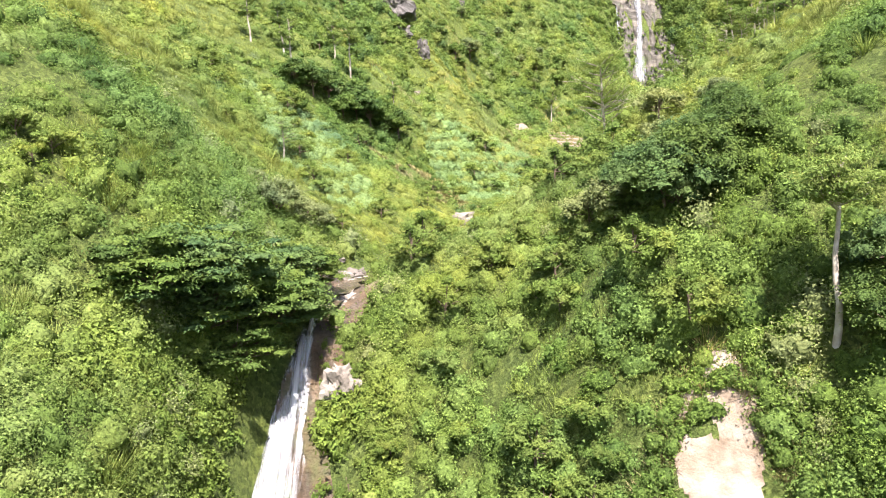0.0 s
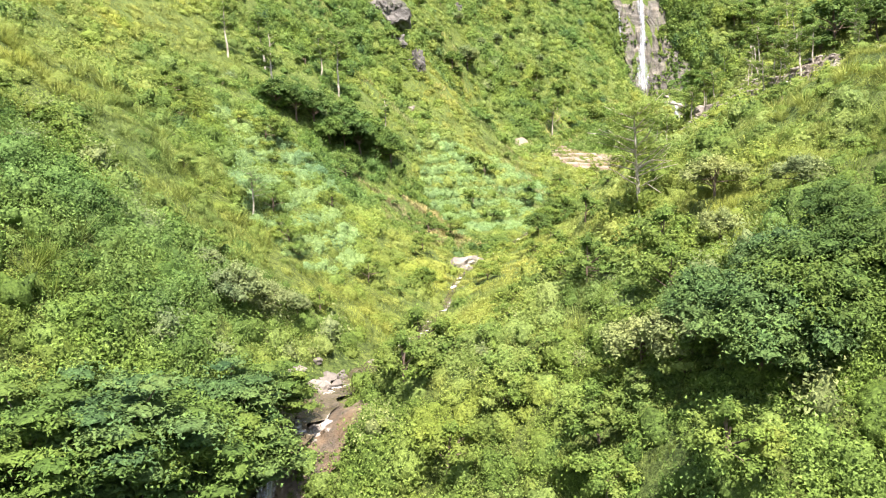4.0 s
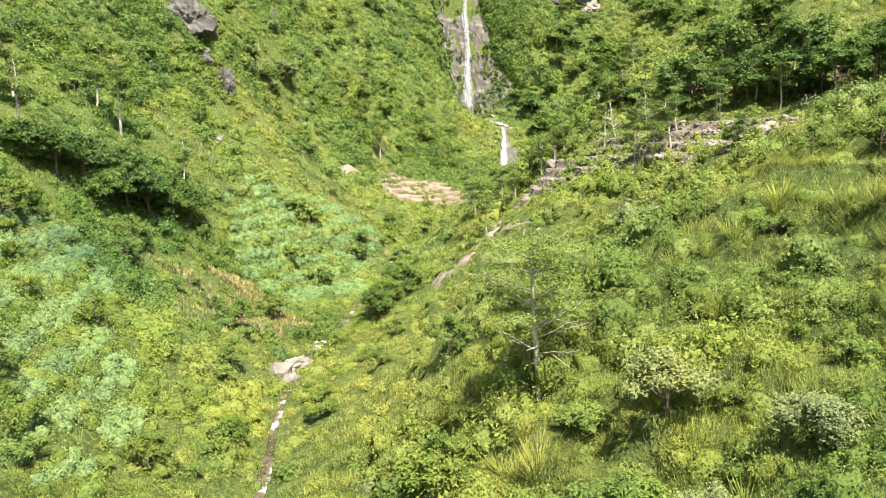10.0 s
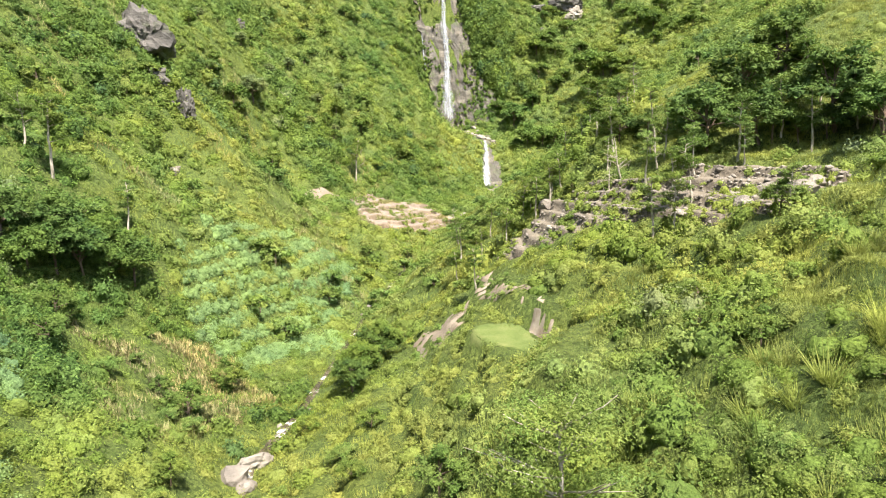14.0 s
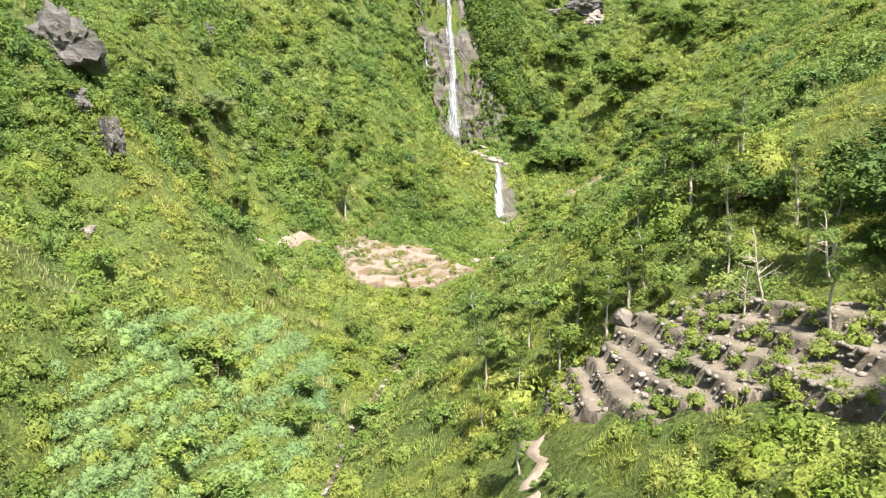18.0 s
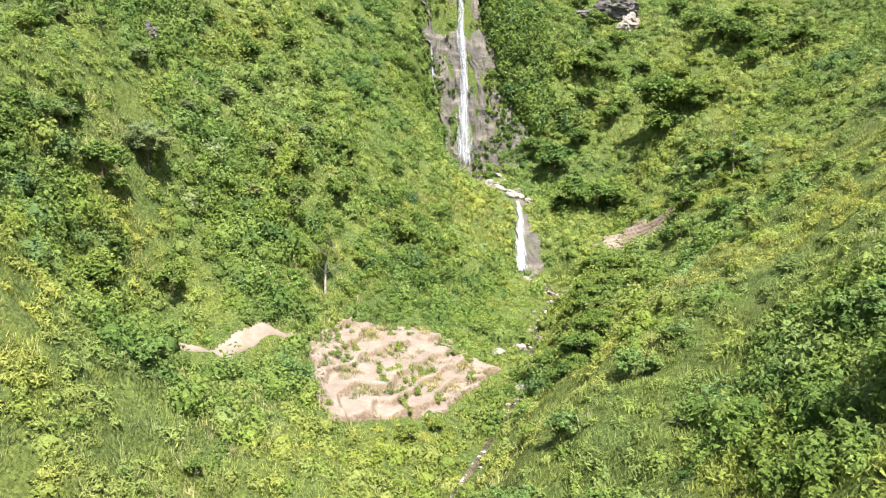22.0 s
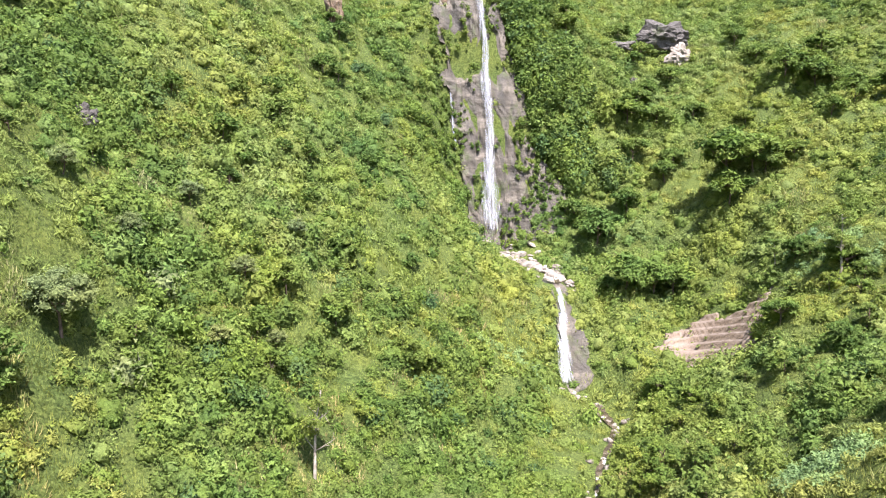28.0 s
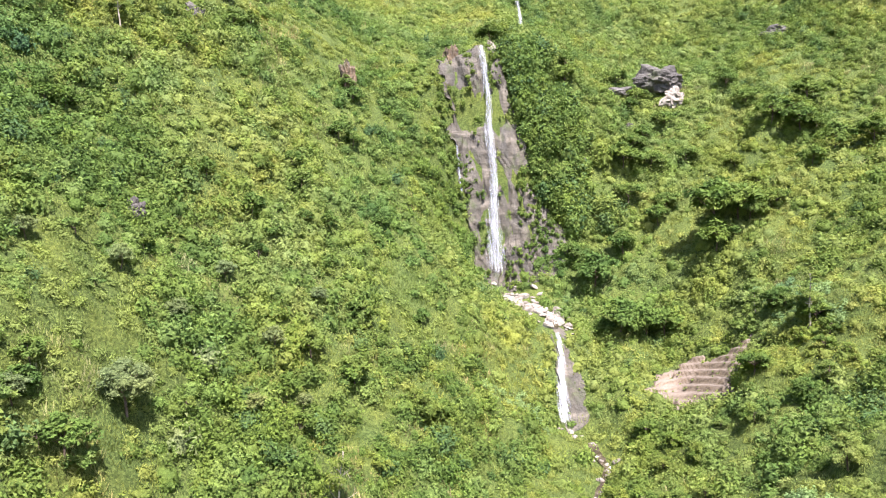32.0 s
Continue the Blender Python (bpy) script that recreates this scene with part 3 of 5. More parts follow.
# ---------------------------------------------------------------- water
def ribbon(name, line, widths, material, label, lift=0.12, ripple=0.05, seed=5):
    """Running water along a line in plan, laid in its bed."""
    n = 260
    t, s = np.linspace(0, 1, n), np.linspace(0, 1, len(line))
    px, py = np.interp(t, s, [p[0] for p in line]), np.interp(t, s, [p[1] for p in line])
    w = np.interp(t, np.linspace(0, 1, len(widths)), widths)
    tx, ty = np.gradient(px), np.gradient(py)
    k = np.hypot(tx, ty)
    side = np.linspace(-1, 1, 9)
    wob = 1 + 0.35 * value_noise(np.arange(n) * 1.0, np.zeros(n), 6, seed)
    x = px[:, None] - (ty / k * w * wob)[:, None] * side
    y = py[:, None] + (tx / k * w * wob)[:, None] * side
    z = height(px, py)[:, None] + lift + ripple * value_noise(x * 2, y * 2, 0.9, seed) + 0 * x
    return tagged(new(name, grid_mesh(name, x, y, z, material)), label, "stream", kind="structure")


LOW_STREAM = [(x, y) for y, x, z in STREAM if 49 < y < 125]
MID_STREAM = [(x, y) for y, x, z in STREAM if 116 < y < 265]
ribbon("stream_lower", LOW_STREAM, [1.5, 1.9, 1.1, 0.4, 0.35, 0.4, 0.4], WATER, "shallow brown stream with white rapids")
ribbon("stream_upper", MID_STREAM, [0.35, 0.3, 0.4, 0.4, 0.6, 1.4], WATER, "narrow stream running between boulders")


def waterfall(name, spine, widths, label, out=0.5, seed=1, sheets=3):
    """White water that follows the cliff: nested sheets, ragged at the edges. spine: (x, y, z) down the fall."""
    n, m = 120, 17
    t, s = np.linspace(0, 1, n), np.linspace(0, 1, len(spine))
    p = np.array([np.interp(t, s, [q[k] for q in spine]) for k in range(3)]).T
    w = np.interp(t, np.linspace(0, 1, len(widths)), widths)
    vs, fs, flow = [], [], []
    for layer in range(sheets):
        side = np.linspace(-1, 1, m)
        share = 1.0 - 0.22 * layer
        wav = 0.22 * value_noise(t * 40, np.zeros(n), 5, seed + layer)
        strand = 0.14 * value_noise(side * 6 + 0 * t[:, None], t[:, None] * 9 + 0 * side, 1.0, seed + 3 + layer)
        x = p[:, :1] + (w * share)[:, None] * (side + 0.8 * wav[:, None] + strand)
        bulge = out * (0.4 + 0.35 * layer) * (1 - 0.5 * side**2) + 0.18 * value_noise(x * 3, p[:, 2:] + 0 * x, 1.3, seed + 7 + layer)
        y = p[:, 1:2] - bulge
        z = p[:, 2:3] + 0 * x
        i = np.arange(n * m).reshape(n, m) + layer * n * m
        fs.append(np.stack([i[:-1, :-1], i[:-1, 1:], i[1:, 1:], i[1:, :-1]], -1).reshape(-1, 4))
        vs.append(np.stack([x, y, z], -1).reshape(-1, 3))
        thin = 0.15 * np.abs(side) ** 2 + 0.35 * smooth(0.86, 1.0, t)[:, None] + 0.05 * (1 - layer / sheets) - 0.05
        flow.append(np.stack([x + 3.7 * layer, z, 0 * x + thin], -1).reshape(-1, 3))
    me = mesh_of(name, np.concatenate(vs), np.concatenate(fs), FALL)
    me.shade_smooth()
    at = me.attributes.new("flow", "FLOAT_VECTOR", "POINT")
    at.data.foreach_set("vector", np.concatenate(flow).astype(np.float32).ravel())
    return tagged(new(name, me), label, "waterfall", kind="structure")


def spine_down(x_of, y_top, y_foot, n=9, push=0.0):
    out = []
    for k in range(n):
        y = y_top + (y_foot - y_top) * k / (n - 1)
        x = float(np.interp(k / (n - 1), np.linspace(0, 1, len(x_of)), x_of))
        out.append((x, y - push, float(height(x, y))))
    return out


ribbon("pool_below_fall", [(80, 313.5), (81, 309), (82.5, 304), (84.5, 298), (86.3, 291), (85, 284.5)], [2.6, 1.6, 1.0, 0.8, 0.7], WATER, "white-flecked pool between boulders", lift=0.25)
waterfall("waterfall_upper", spine_down([82.0, 82.0, 82.6, 81.7, 82.1, 80.9, 80.6, 79.9], 331, 313.5, 12, 1.0), [0.9, 1.3, 0.9, 1.5, 1.2, 1.9, 2.8, 4.0], "tall white waterfall down a rock cliff", 0.7, 101)
waterfall("waterfall_side", spine_down([72.8, 72.6, 72.9], 324, 319, 6, 0.6), [0.35, 0.4, 0.5], "thin side trickle of white water", 0.3, 131)
waterfall("waterfall_middle", spine_down([84.5, 83.2, 81.4, 79.9], 283.5, 268.6, 10, 0.9), [0.6, 0.9, 1.4, 1.8], "white waterfall below a boulder ledge", 0.5, 111)
waterfall("waterfall_front", spine_down([-10.6, -11.2, -12.0, -12.6, -12.4], 50.0, 37.5, 9, 0.6), [0.35, 1.0, 1.7, 2.1, 1.6], "white waterfall spilling over a tan rock lip", 0.6, 121)
waterfall("waterfall_far", [(101, 353, 163), (101.3, 352, 159), (101.4, 351, 155)], [0.7, 0.9], "distant white fall above the cliff", 0.4, 141)
# ---------------------------------------------------------------- plants
def unit(v):
    return v / np.maximum(np.linalg.norm(v, axis=-1, keepdims=True), 1e-9)


def shaded(me, values):
    at = me.attributes.new("shade", "FLOAT", "POINT")
    at.data.foreach_set("value", values.astype(np.float32))


def toned(name, v, corners, tone, material):
    """A mesh of separate leaves, each with its plant's tone."""
    me = mesh_of(name, v, np.arange(len(v)).reshape(-1, corners), material)
    at = me.attributes.new("tone", "FLOAT", "POINT")
    at.data.foreach_set("value", np.repeat(tone, corners).astype(np.float32))
    shaded(me, np.repeat(np.random.default_rng(len(v)).uniform(0, 1, len(v) // corners), corners))
    return me


def leaf_mesh(name, centre, normal, length, width, tone, material, rng, droop=0.25):
    """Many single pointed leaves: one mesh, or with no material their corners alone."""
    n = len(centre)
    d = unit(np.cross(normal, rng.normal(size=(n, 3))))
    d[:, 2] -= droop
    d = unit(d)
    s = unit(np.cross(d, normal))
    a, b = d * (length / 2)[:, None], s * (width / 2)[:, None]
    corners = np.stack([centre - a - b, centre - a * 0.6 + b, centre + a], 1).reshape(-1, 3)
    return corners if material is None else toned(name, corners, 3, tone, material)


def dome_of(level, low=-0.5):
    """The upper part of a ball, as verts and triangles, to be swollen into a plant's body."""
    bm = bmesh.new()
    bmesh.ops.create_icosphere(bm, subdivisions=level, radius=1.0)
    bmesh.ops.delete(bm, geom=[v for v in bm.verts if v.co.z < low], context="VERTS")
    bm.verts.index_update()
    v, f = np.array([tuple(q.co) for q in bm.verts]), np.array([[q.index for q in p.verts] for p in bm.faces])
    bm.free()
    return v, f


DOMES = {2: dome_of(2), 3: dome_of(3)}


def lumps_of(n, rng):
    return unit(rng.normal(size=(3, n, 3))), rng.uniform(0, 6.283, (3, n))


def swell(u, lumps):
    """How far a plant's lumpy body reaches along directions u (plants, directions, 3)."""
    d, p = lumps
    out = 1.0
    for k, (much, often) in enumerate(((0.17, 3.6), (0.14, 6.5), (0.09, 11.0))):
        out = out + much * np.sin(often * np.einsum("nkc,nc->nk", u, d[k]) + p[k][:, None])
    return out


def leaning(base):
    """Axes for plants: across, along, and out of the slope, half way to upright."""
    x, y = base[:, 0], base[:, 1]
    out = unit(np.stack([-(height(x + 1, y) - height(x - 1, y)) / 2, -(height(x, y + 1) - height(x, y - 1)) / 2, np.ones(len(x))], -1))
    out = unit(out + np.array([0, 0, 0.5]))
    a = unit(np.cross(np.array([0.0, 1.0, 0.0]), out))
    return np.stack([a, np.cross(out, a), out], 1)


def bodies(base, radius, tall, lumps, level, share=0.86, axes=None):
    """Lumpy leafy bodies, one a plant: verts, triangles, and the number of verts of each."""
    v, f = DOMES[level]
    n = len(base)
    u = np.broadcast_to(v, (n,) + v.shape)
    r = (swell(u, lumps) * share * (1 + 0.11 * np.random.default_rng(n).normal(size=(n, len(v)))))[..., None]
    p = u * r * np.stack([radius, radius, tall], -1)[:, None]
    p = base[:, None] + (p if axes is None else np.einsum("nkc,ncd->nkd", p, axes))
    return p.reshape(-1, 3), (f[None] + (np.arange(n) * len(v))[:, None, None]).reshape(-1, 3), len(v)


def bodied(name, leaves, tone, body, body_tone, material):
    """One mesh: single leaves (three corners each) over lumpy bodies, coloured darker for the shade inside a plant."""
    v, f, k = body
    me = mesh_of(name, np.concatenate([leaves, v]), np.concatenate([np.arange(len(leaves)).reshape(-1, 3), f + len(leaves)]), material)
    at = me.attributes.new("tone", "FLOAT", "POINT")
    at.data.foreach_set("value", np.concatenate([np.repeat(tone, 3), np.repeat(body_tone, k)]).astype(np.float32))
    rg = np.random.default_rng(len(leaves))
    # low values on the bodies: the shade between leaves, put into their colour
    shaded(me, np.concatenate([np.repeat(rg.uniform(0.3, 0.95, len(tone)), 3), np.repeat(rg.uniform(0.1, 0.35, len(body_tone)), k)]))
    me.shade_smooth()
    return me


def scrub_leaves(base, radius, tall, count, rng, lumps, axes):
    """Leaf places and normals over low rounded plants with count leaves each."""
    n = len(base)
    u = unit(rng.normal(size=(n, count, 3)))
    u[..., 2] = np.where(u[..., 2] < -0.25, -u[..., 2], u[..., 2])
    r = (0.66 + 0.54 * rng.uniform(0, 1, (n, count)) ** 1.4) * swell(u, lumps)
    p = base[:, None] + np.einsum("nkc,ncd->nkd", u * r[..., None] * np.stack([radius, radius, tall], -1)[:, None], axes)
    nor = unit(np.einsum("nkc,ncd->nkd", u, axes) + 0.7 * rng.normal(size=u.shape) + np.array([0, -0.15, 0.5]))
    return p.reshape(-1, 3), nor.reshape(-1, 3)


def spread(rng, n, x0, x1, y0, y1, chance):
    """Random places in a stretch of the plan, thinned by chance(x, y), thicker on steep ground."""
    x, y = rng.uniform(x0, x1, n), rng.uniform(y0, y1, n)
    steep = np.sqrt(1 + slope_at(x, y) ** 2)
    keep = rng.uniform(0, 1, n) < chance(x, y) * np.minimum(steep, 4) / 2.2
    return x[keep], y[keep]


def open_ground(x, y):
    """1 where plants grow thickly; 0 on bare soil, in the stream bed and on the rock faces."""
    ok = np.abs(x - stream_x(y)) > np.where(y < 62, 2.2, np.where(y < 100, 0.25, 0.7))
    ok |= (y > 272) & (y < 284)
    ok &= ~((y > 283) & (y < 315) & (np.abs(x - stream_x(y)) < 5.5))
    for outline in BARE + (PADDY,):
        for dx, dy in ((0, 0), (0.8, 0), (-0.8, 0), (0, 1.7), (0, -0.7)):
            ok &= ~inside(outline, x + dx, y + dy, 0.8, 21)
    z = height(x, y)
    rock = (x > np.interp(z, [78, 100, 125, 148], [74, 74.5, 72, 73])) & (x < np.interp(z, [78, 95, 108, 148], [102, 100, 93, 87])) & (y > 313) & (y < 331)
    rock |= (x > 78.6 + 0.2 * (z - 57)) & (x < 86.5) & (y > 267) & (y < 285)
    rock |= (x > -14.2) & (x < -6.2) & (y > 34) & (y < 53)
    rock &= value_noise(x, z, 2.2, 301) < 0.7
    return ok & ~rock


def in_view(x, y):
    """The stretch of the valley that can be seen from the air above the stream."""
    left = np.interp(y, [24, 54, 78, 102, 126, 160, 190, 222, 282, 306, 330, 350, 402, 440], [-24, -36, -50, -60, -60, -48, -36, -30, -24, -6, 12, 22, 42, 72])
    right = np.interp(y, [24, 42, 66, 90, 126, 162, 198, 234, 270, 330, 380, 440], [22, 30, 44, 68, 104, 128, 164, 194, 212, 226, 224, 206])
    return (x > left) & (x < right)


def grassy(x, y):
    """0 to 1: how far grass rules over scrub."""
    g = 0.45 + 0.75 * value_noise(x, y, 17, 201) + 0.35 * value_noise(x, y, 7, 202)
    right = smooth(2, 10, x - stream_x(y))
    g += 0.30 * right * (1 - smooth(215, 240, y)) - 0.02 * (1 - right) * smooth(140, 180, y)
    g -= 0.3 * smooth(215, 250, y) * right
    g += 0.5 * inside(SPUR, x, y, 3.0) + 0.2 * right * smooth(50, 60, y) * (1 - smooth(125, 140, y))
    g += 0.35 * smooth(0, 5, x - stream_x(y)) * smooth(48, 54, y) * (1 - smooth(80, 90, y)) * (1 - smooth(14, 22, x))
    front = (1 - smooth(46, 54, y)) * smooth(-12, -6, x)
    return np.clip(g - 0.5 * front, 0, 1)


def warm_tone(x, y, rng):
    t = 0.34 + 0.45 * value_noise(x, y, 24, 203) + 0.15 * value_noise(x, y, 5, 204)
    t += 0.22 * smooth(4, 14, x - stream_x(y)) * (1 - smooth(200, 230, y)) * smooth(46, 56, y)
    t -= 0.25 * np.exp(-(((x - 97) / 8) ** 2 + ((y - 324) / 14) ** 2))
    t += 0.14 * smooth(180, 260, y) - 0.30 * (1 - smooth(46, 60, y)) * smooth(-15, -9, x)
    return np.clip(t + rng.normal(0, 0.11, len(x)), 0, 1)


def lay(x, y, lift=0.0):
    return np.stack([x, y, height(x, y) + lift], -1)


def stuff(name, me, label, category):
    return tagged(new(name, me), label, category, kind="stuff")


# the plants that cover the ground: leafy scrub and tufts of grass, every leaf and blade by itself
def grass(name, rng, x, y, blades, tall, width, material, label, lean=0.8, reach=0.6):
    n = len(x)
    k = n * blades
    size = np.repeat(rng.uniform(0.6, 1.25, n), blades)
    ang = rng.uniform(0, 2 * np.pi, k)
    out = np.stack([np.cos(ang), np.sin(ang), 0 * ang], -1)
    base = np.repeat(lay(x, y, -0.1), blades, 0) + out * (reach * np.sqrt(rng.uniform(0, 1, k)) * size)[:, None]
    base[:, 2] = height(base[:, 0], base[:, 1]) - 0.05
    h = tall * size * rng.uniform(0.5, 1.1, k)
    tip = base + out * (h * rng.uniform(0.2, 1.0, k) * lean)[:, None] + rng.normal(0, 0.12 * tall, (k, 3))
    tip[:, 2] += h
    s = np.stack([-np.sin(ang), np.cos(ang), 0 * ang], -1) * (width * size)[:, None]
    tone = warm_tone(x, y, rng)
    me = toned(name, np.stack([base - s, base + s, tip], 1).reshape(-1, 3), 3, np.repeat(tone, blades), material)
    return stuff(name, me, label, "grass")


def scrub(name, rng, x, y, count, r0, r1, leaf, material, label, squat=0.85, slim=0.62, lift=-0.1, out=0.0, round_up=False, level=2):
    n = len(x)
    rad = r0 + (r1 - r0) * rng.uniform(0, 1, n) ** 1.6
    base = lay(x, y, lift)
    base[:, 1] -= out
    tall = rad * squat * rng.uniform(0.6, 1.3, n)
    lumps = lumps_of(n, rng)
    axes = leaning(base)
    p, nor = scrub_leaves(base, rad, tall, count, rng, lumps, axes)
    size = (1.0 + 0.38 * np.repeat(smooth(60, 200, y), count)) * np.repeat(leaf * (0.25 + 0.75 * rad / r1 if round_up else 0.7 + 0.3 * rad / r1), count) * rng.uniform(0.6, 1.3, n * count)
    tone = warm_tone(x, y, rng)
    leaves = leaf_mesh(name, p, nor, size, size * slim, None, None, rng)
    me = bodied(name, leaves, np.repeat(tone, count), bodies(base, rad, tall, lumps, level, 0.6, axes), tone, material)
    return stuff(name, me, label, "scrub")


rng = np.random.default_rng(7)


def sown(x, y):
    return np.logical_or.reduce([inside(o, x, y, 2.0) for o in (CROP_A, CROP_B, CROP_C, CROP_D, CROP_E)])


def rows(x, y, gap):
    q = (height(x, y) + 0.5 * value_noise(x, y, 9, 205)) / gap
    return (q - np.floor(q)) < 0.55


def cover(zone, n, y0, y1, count, r, leaf, blades, tall, width, x0, x1, share):
    """Covers a stretch of the valley: patches of three kinds of scrub, and grass between and over them."""
    here = lambda x, y: open_ground(x, y) * in_view(x, y) * (1 - 0.9 * sown(x, y) * rows(x, y, 2.1)) * (1 - 0.55 * inside(CORN, x, y, 1.5)) * (1 - 0.97 * tread(x, y)) * (1 - 0.5 * inside(KNOLL, x, y))
    x, y = spread(rng, n, x0, x1, y0, y1, here)
    g = grassy(x, y) + 0.25 * rng.normal(size=len(x))
    kind = value_noise(x, y, 9, 211) + 0.5 * value_noise(x, y, 3.5, 212) + 0.45 * rng.normal(size=len(x))
    s = g < share
    for name, pick, mat, label in ((zone + "_scrub", s & (kind < 0.1), LEAF_MID, "mid-green leafy scrub"), (zone + "_light_scrub", s & (kind >= 0.1) & (kind < 0.5), LEAF_LIGHT, "light green bushy scrub"), (zone + "_dark_scrub", s & (kind >= 0.5), LEAF_DARK2, "deep green scrub")):
        scrub(name, rng, x[pick], y[pick], count, 0.55 * r, 1.7 * r, leaf, mat, label + " over the " + zone + " slopes")
    high = ~s & (rng.uniform(0, 1, len(x)) < 0.5)
    scrub(zone + "_tussocks", rng, x[high], y[high], int(count * 0.9), 0.5 * r, 1.05 * r, 1.7 * leaf, LEAF_GRASS, "arching tussocks of yellow-green grass on the " + zone + " slopes", squat=0.6, slim=0.26)
    grass(zone + "_grass", rng, x[~s], y[~s], blades, tall, width, LEAF_GRASS, "yellow-green long grass over the " + zone + " slopes", reach=1.15 * r)


cover("front", 6400, 24, 75, 270, 0.85, 0.135, 150, 0.5, 0.02, -40, 48, 0.72)
cover("lower", 12500, 75, 135, 110, 1.0, 0.22, 76, 0.5, 0.03, -62, 108, 0.58)
cover("middle", 22000, 135, 255, 100, 1.25, 0.32, 52, 0.65, 0.055, -62, 205, 0.42)
cover("upper", 30000, 255, 440, 56, 1.5, 0.46, 34, 0.9, 0.085, -32, 228, 0.36)

# the steep wet banks by the nearest fall
x, y = spread(rng, 2600, -24, 20, 24, 56, lambda x, y: open_ground(x, y) * (0.6 + 0.4 * value_noise(x, y, 4, 207)))
pick = value_noise(x, y, 6, 208) + 0.4 * rng.normal(size=len(x))
scrub("bank_creepers", rng, x[pick < 0.15], y[pick < 0.15], 180, 0.6, 1.5, 0.16, LEAF_LIGHT, "bright green broad-leaved creepers over the bank", squat=0.9, slim=0.9)
scrub("bank_scrub", rng, x[pick >= 0.15], y[pick >= 0.15], 170, 0.6, 1.5, 0.15, LEAF_MID, "mid-green scrub on the steep bank", squat=1.0)
x, y = rng.uniform(-18.5, -4.2, 1700), rng.uniform(31, 52, 1700)
side = (x < -13.8) | (x > -6.2 + 0.1 * (y - 40))
scrub("fall_side_creepers", rng, x[side], y[side], 60, 0.4, 0.9, 0.26, LEAF_MID, "wet green creepers hanging beside the fall", squat=0.9, slim=0.8)

# creepers that drape the cliff to the right of the tall fall
x, y = spread(rng, 5200, 87, 116, 313, 338, lambda x, y: 0.9 * (x > np.interp(height(x, y), [78, 95, 108, 148], [104, 102, 94.5, 88])))
keep = value_noise(x, height(x, y), 6, 245) + 0.6 * value_noise(x, height(x, y), 2.5, 246) - 0.06 * (x - 100) > 0.0
x, y = x[keep], y[keep]
pick = rng.uniform(0, 1, len(x))
for name, a, b, mat, label in (("cliff_creepers", 0, 0.16, LEAF_BLUE, "dark bluish creepers"), ("cliff_scrub", 0.16, 0.5, LEAF_DARK2, "deep green scrub"), ("cliff_vines", 0.5, 0.85, LEAF_MID, "mid-green vines"), ("cliff_bushes", 0.85, 1.1, LEAF_LIGHT, "light green bushes")):
    p = (pick >= a) & (pick < b)
    scrub(name, rng, x[p], y[p], 90, 0.8, 3.0, 0.75, mat, label + " draped down the cliff", squat=1.3, round_up=True, out=0.7)

x, y = spread(rng, 3000, 12, 30, 80, 127, lambda x, y: 1.0 * tread(x, y) * open_ground(x, y))
grass("knoll_turf", rng, x, y, 50, 0.14, 0.02, LEAF_GRASS, "short bright grass on narrow level ledges", reach=0.7)
x, y = spread(rng, 5000, 12, 30, 80, 127, lambda x, y: 0.6 * ~tread(x, y) * inside(KNOLL, x, y) * open_ground(x, y))
scrub("knoll_bank_grass", rng, x[::2], y[::2], 90, 0.4, 0.9, 0.3, LEAF_GRASS, "tall yellow-green grass on the banks between ledges", squat=0.8, slim=0.3)
# rows of a blue-green crop that follow the slope, dry corn, weeds
x, y = spread(rng, 34000, -32, 22, 68, 180, lambda x, y: sown(x, y) * rows(x, y, 2.1) * open_ground(x, y))
scrub("crop_rows", rng, x, y, 64, 0.55, 1.2, 0.18, LEAF_TEAL, "blue-green bushy crop planted in contour rows", squat=1.0)
x, y = spread(rng, 9000, 60, 130, 202, 272, lambda x, y: 1.0 * sown(x, y))
scrub("far_crop", rng, x, y, 60, 0.6, 1.1, 0.34, LEAF_TEAL, "blue-green bushy crop in small plots", squat=0.9)
x, y = spread(rng, 30000, -18, 30, 100, 222, lambda x, y: 0.75 * (inside(CORN, x, y, 3.0) | inside(DRY_WEEDS, x, y, 2.5)) * (value_noise(x, y, 3.2, 251) > -0.35))
grass("dry_corn", rng, x, y, 14, 0.65, 0.08, STRAW, "dry yellow corn stalks left standing", lean=0.6)
x, y = spread(rng, 26000, -30, 200, 150, 380, lambda x, y: 0.8 * open_ground(x, y) * in_view(x, y) * (value_noise(x, y, 13, 221) + 0.6 * value_noise(x, y, 5, 222) > 0.55))
grass("dry_grass", rng, x, y, 26, 1.0, 0.08, STRAW, "tan dry grass in patches on the slopes", reach=1.2)
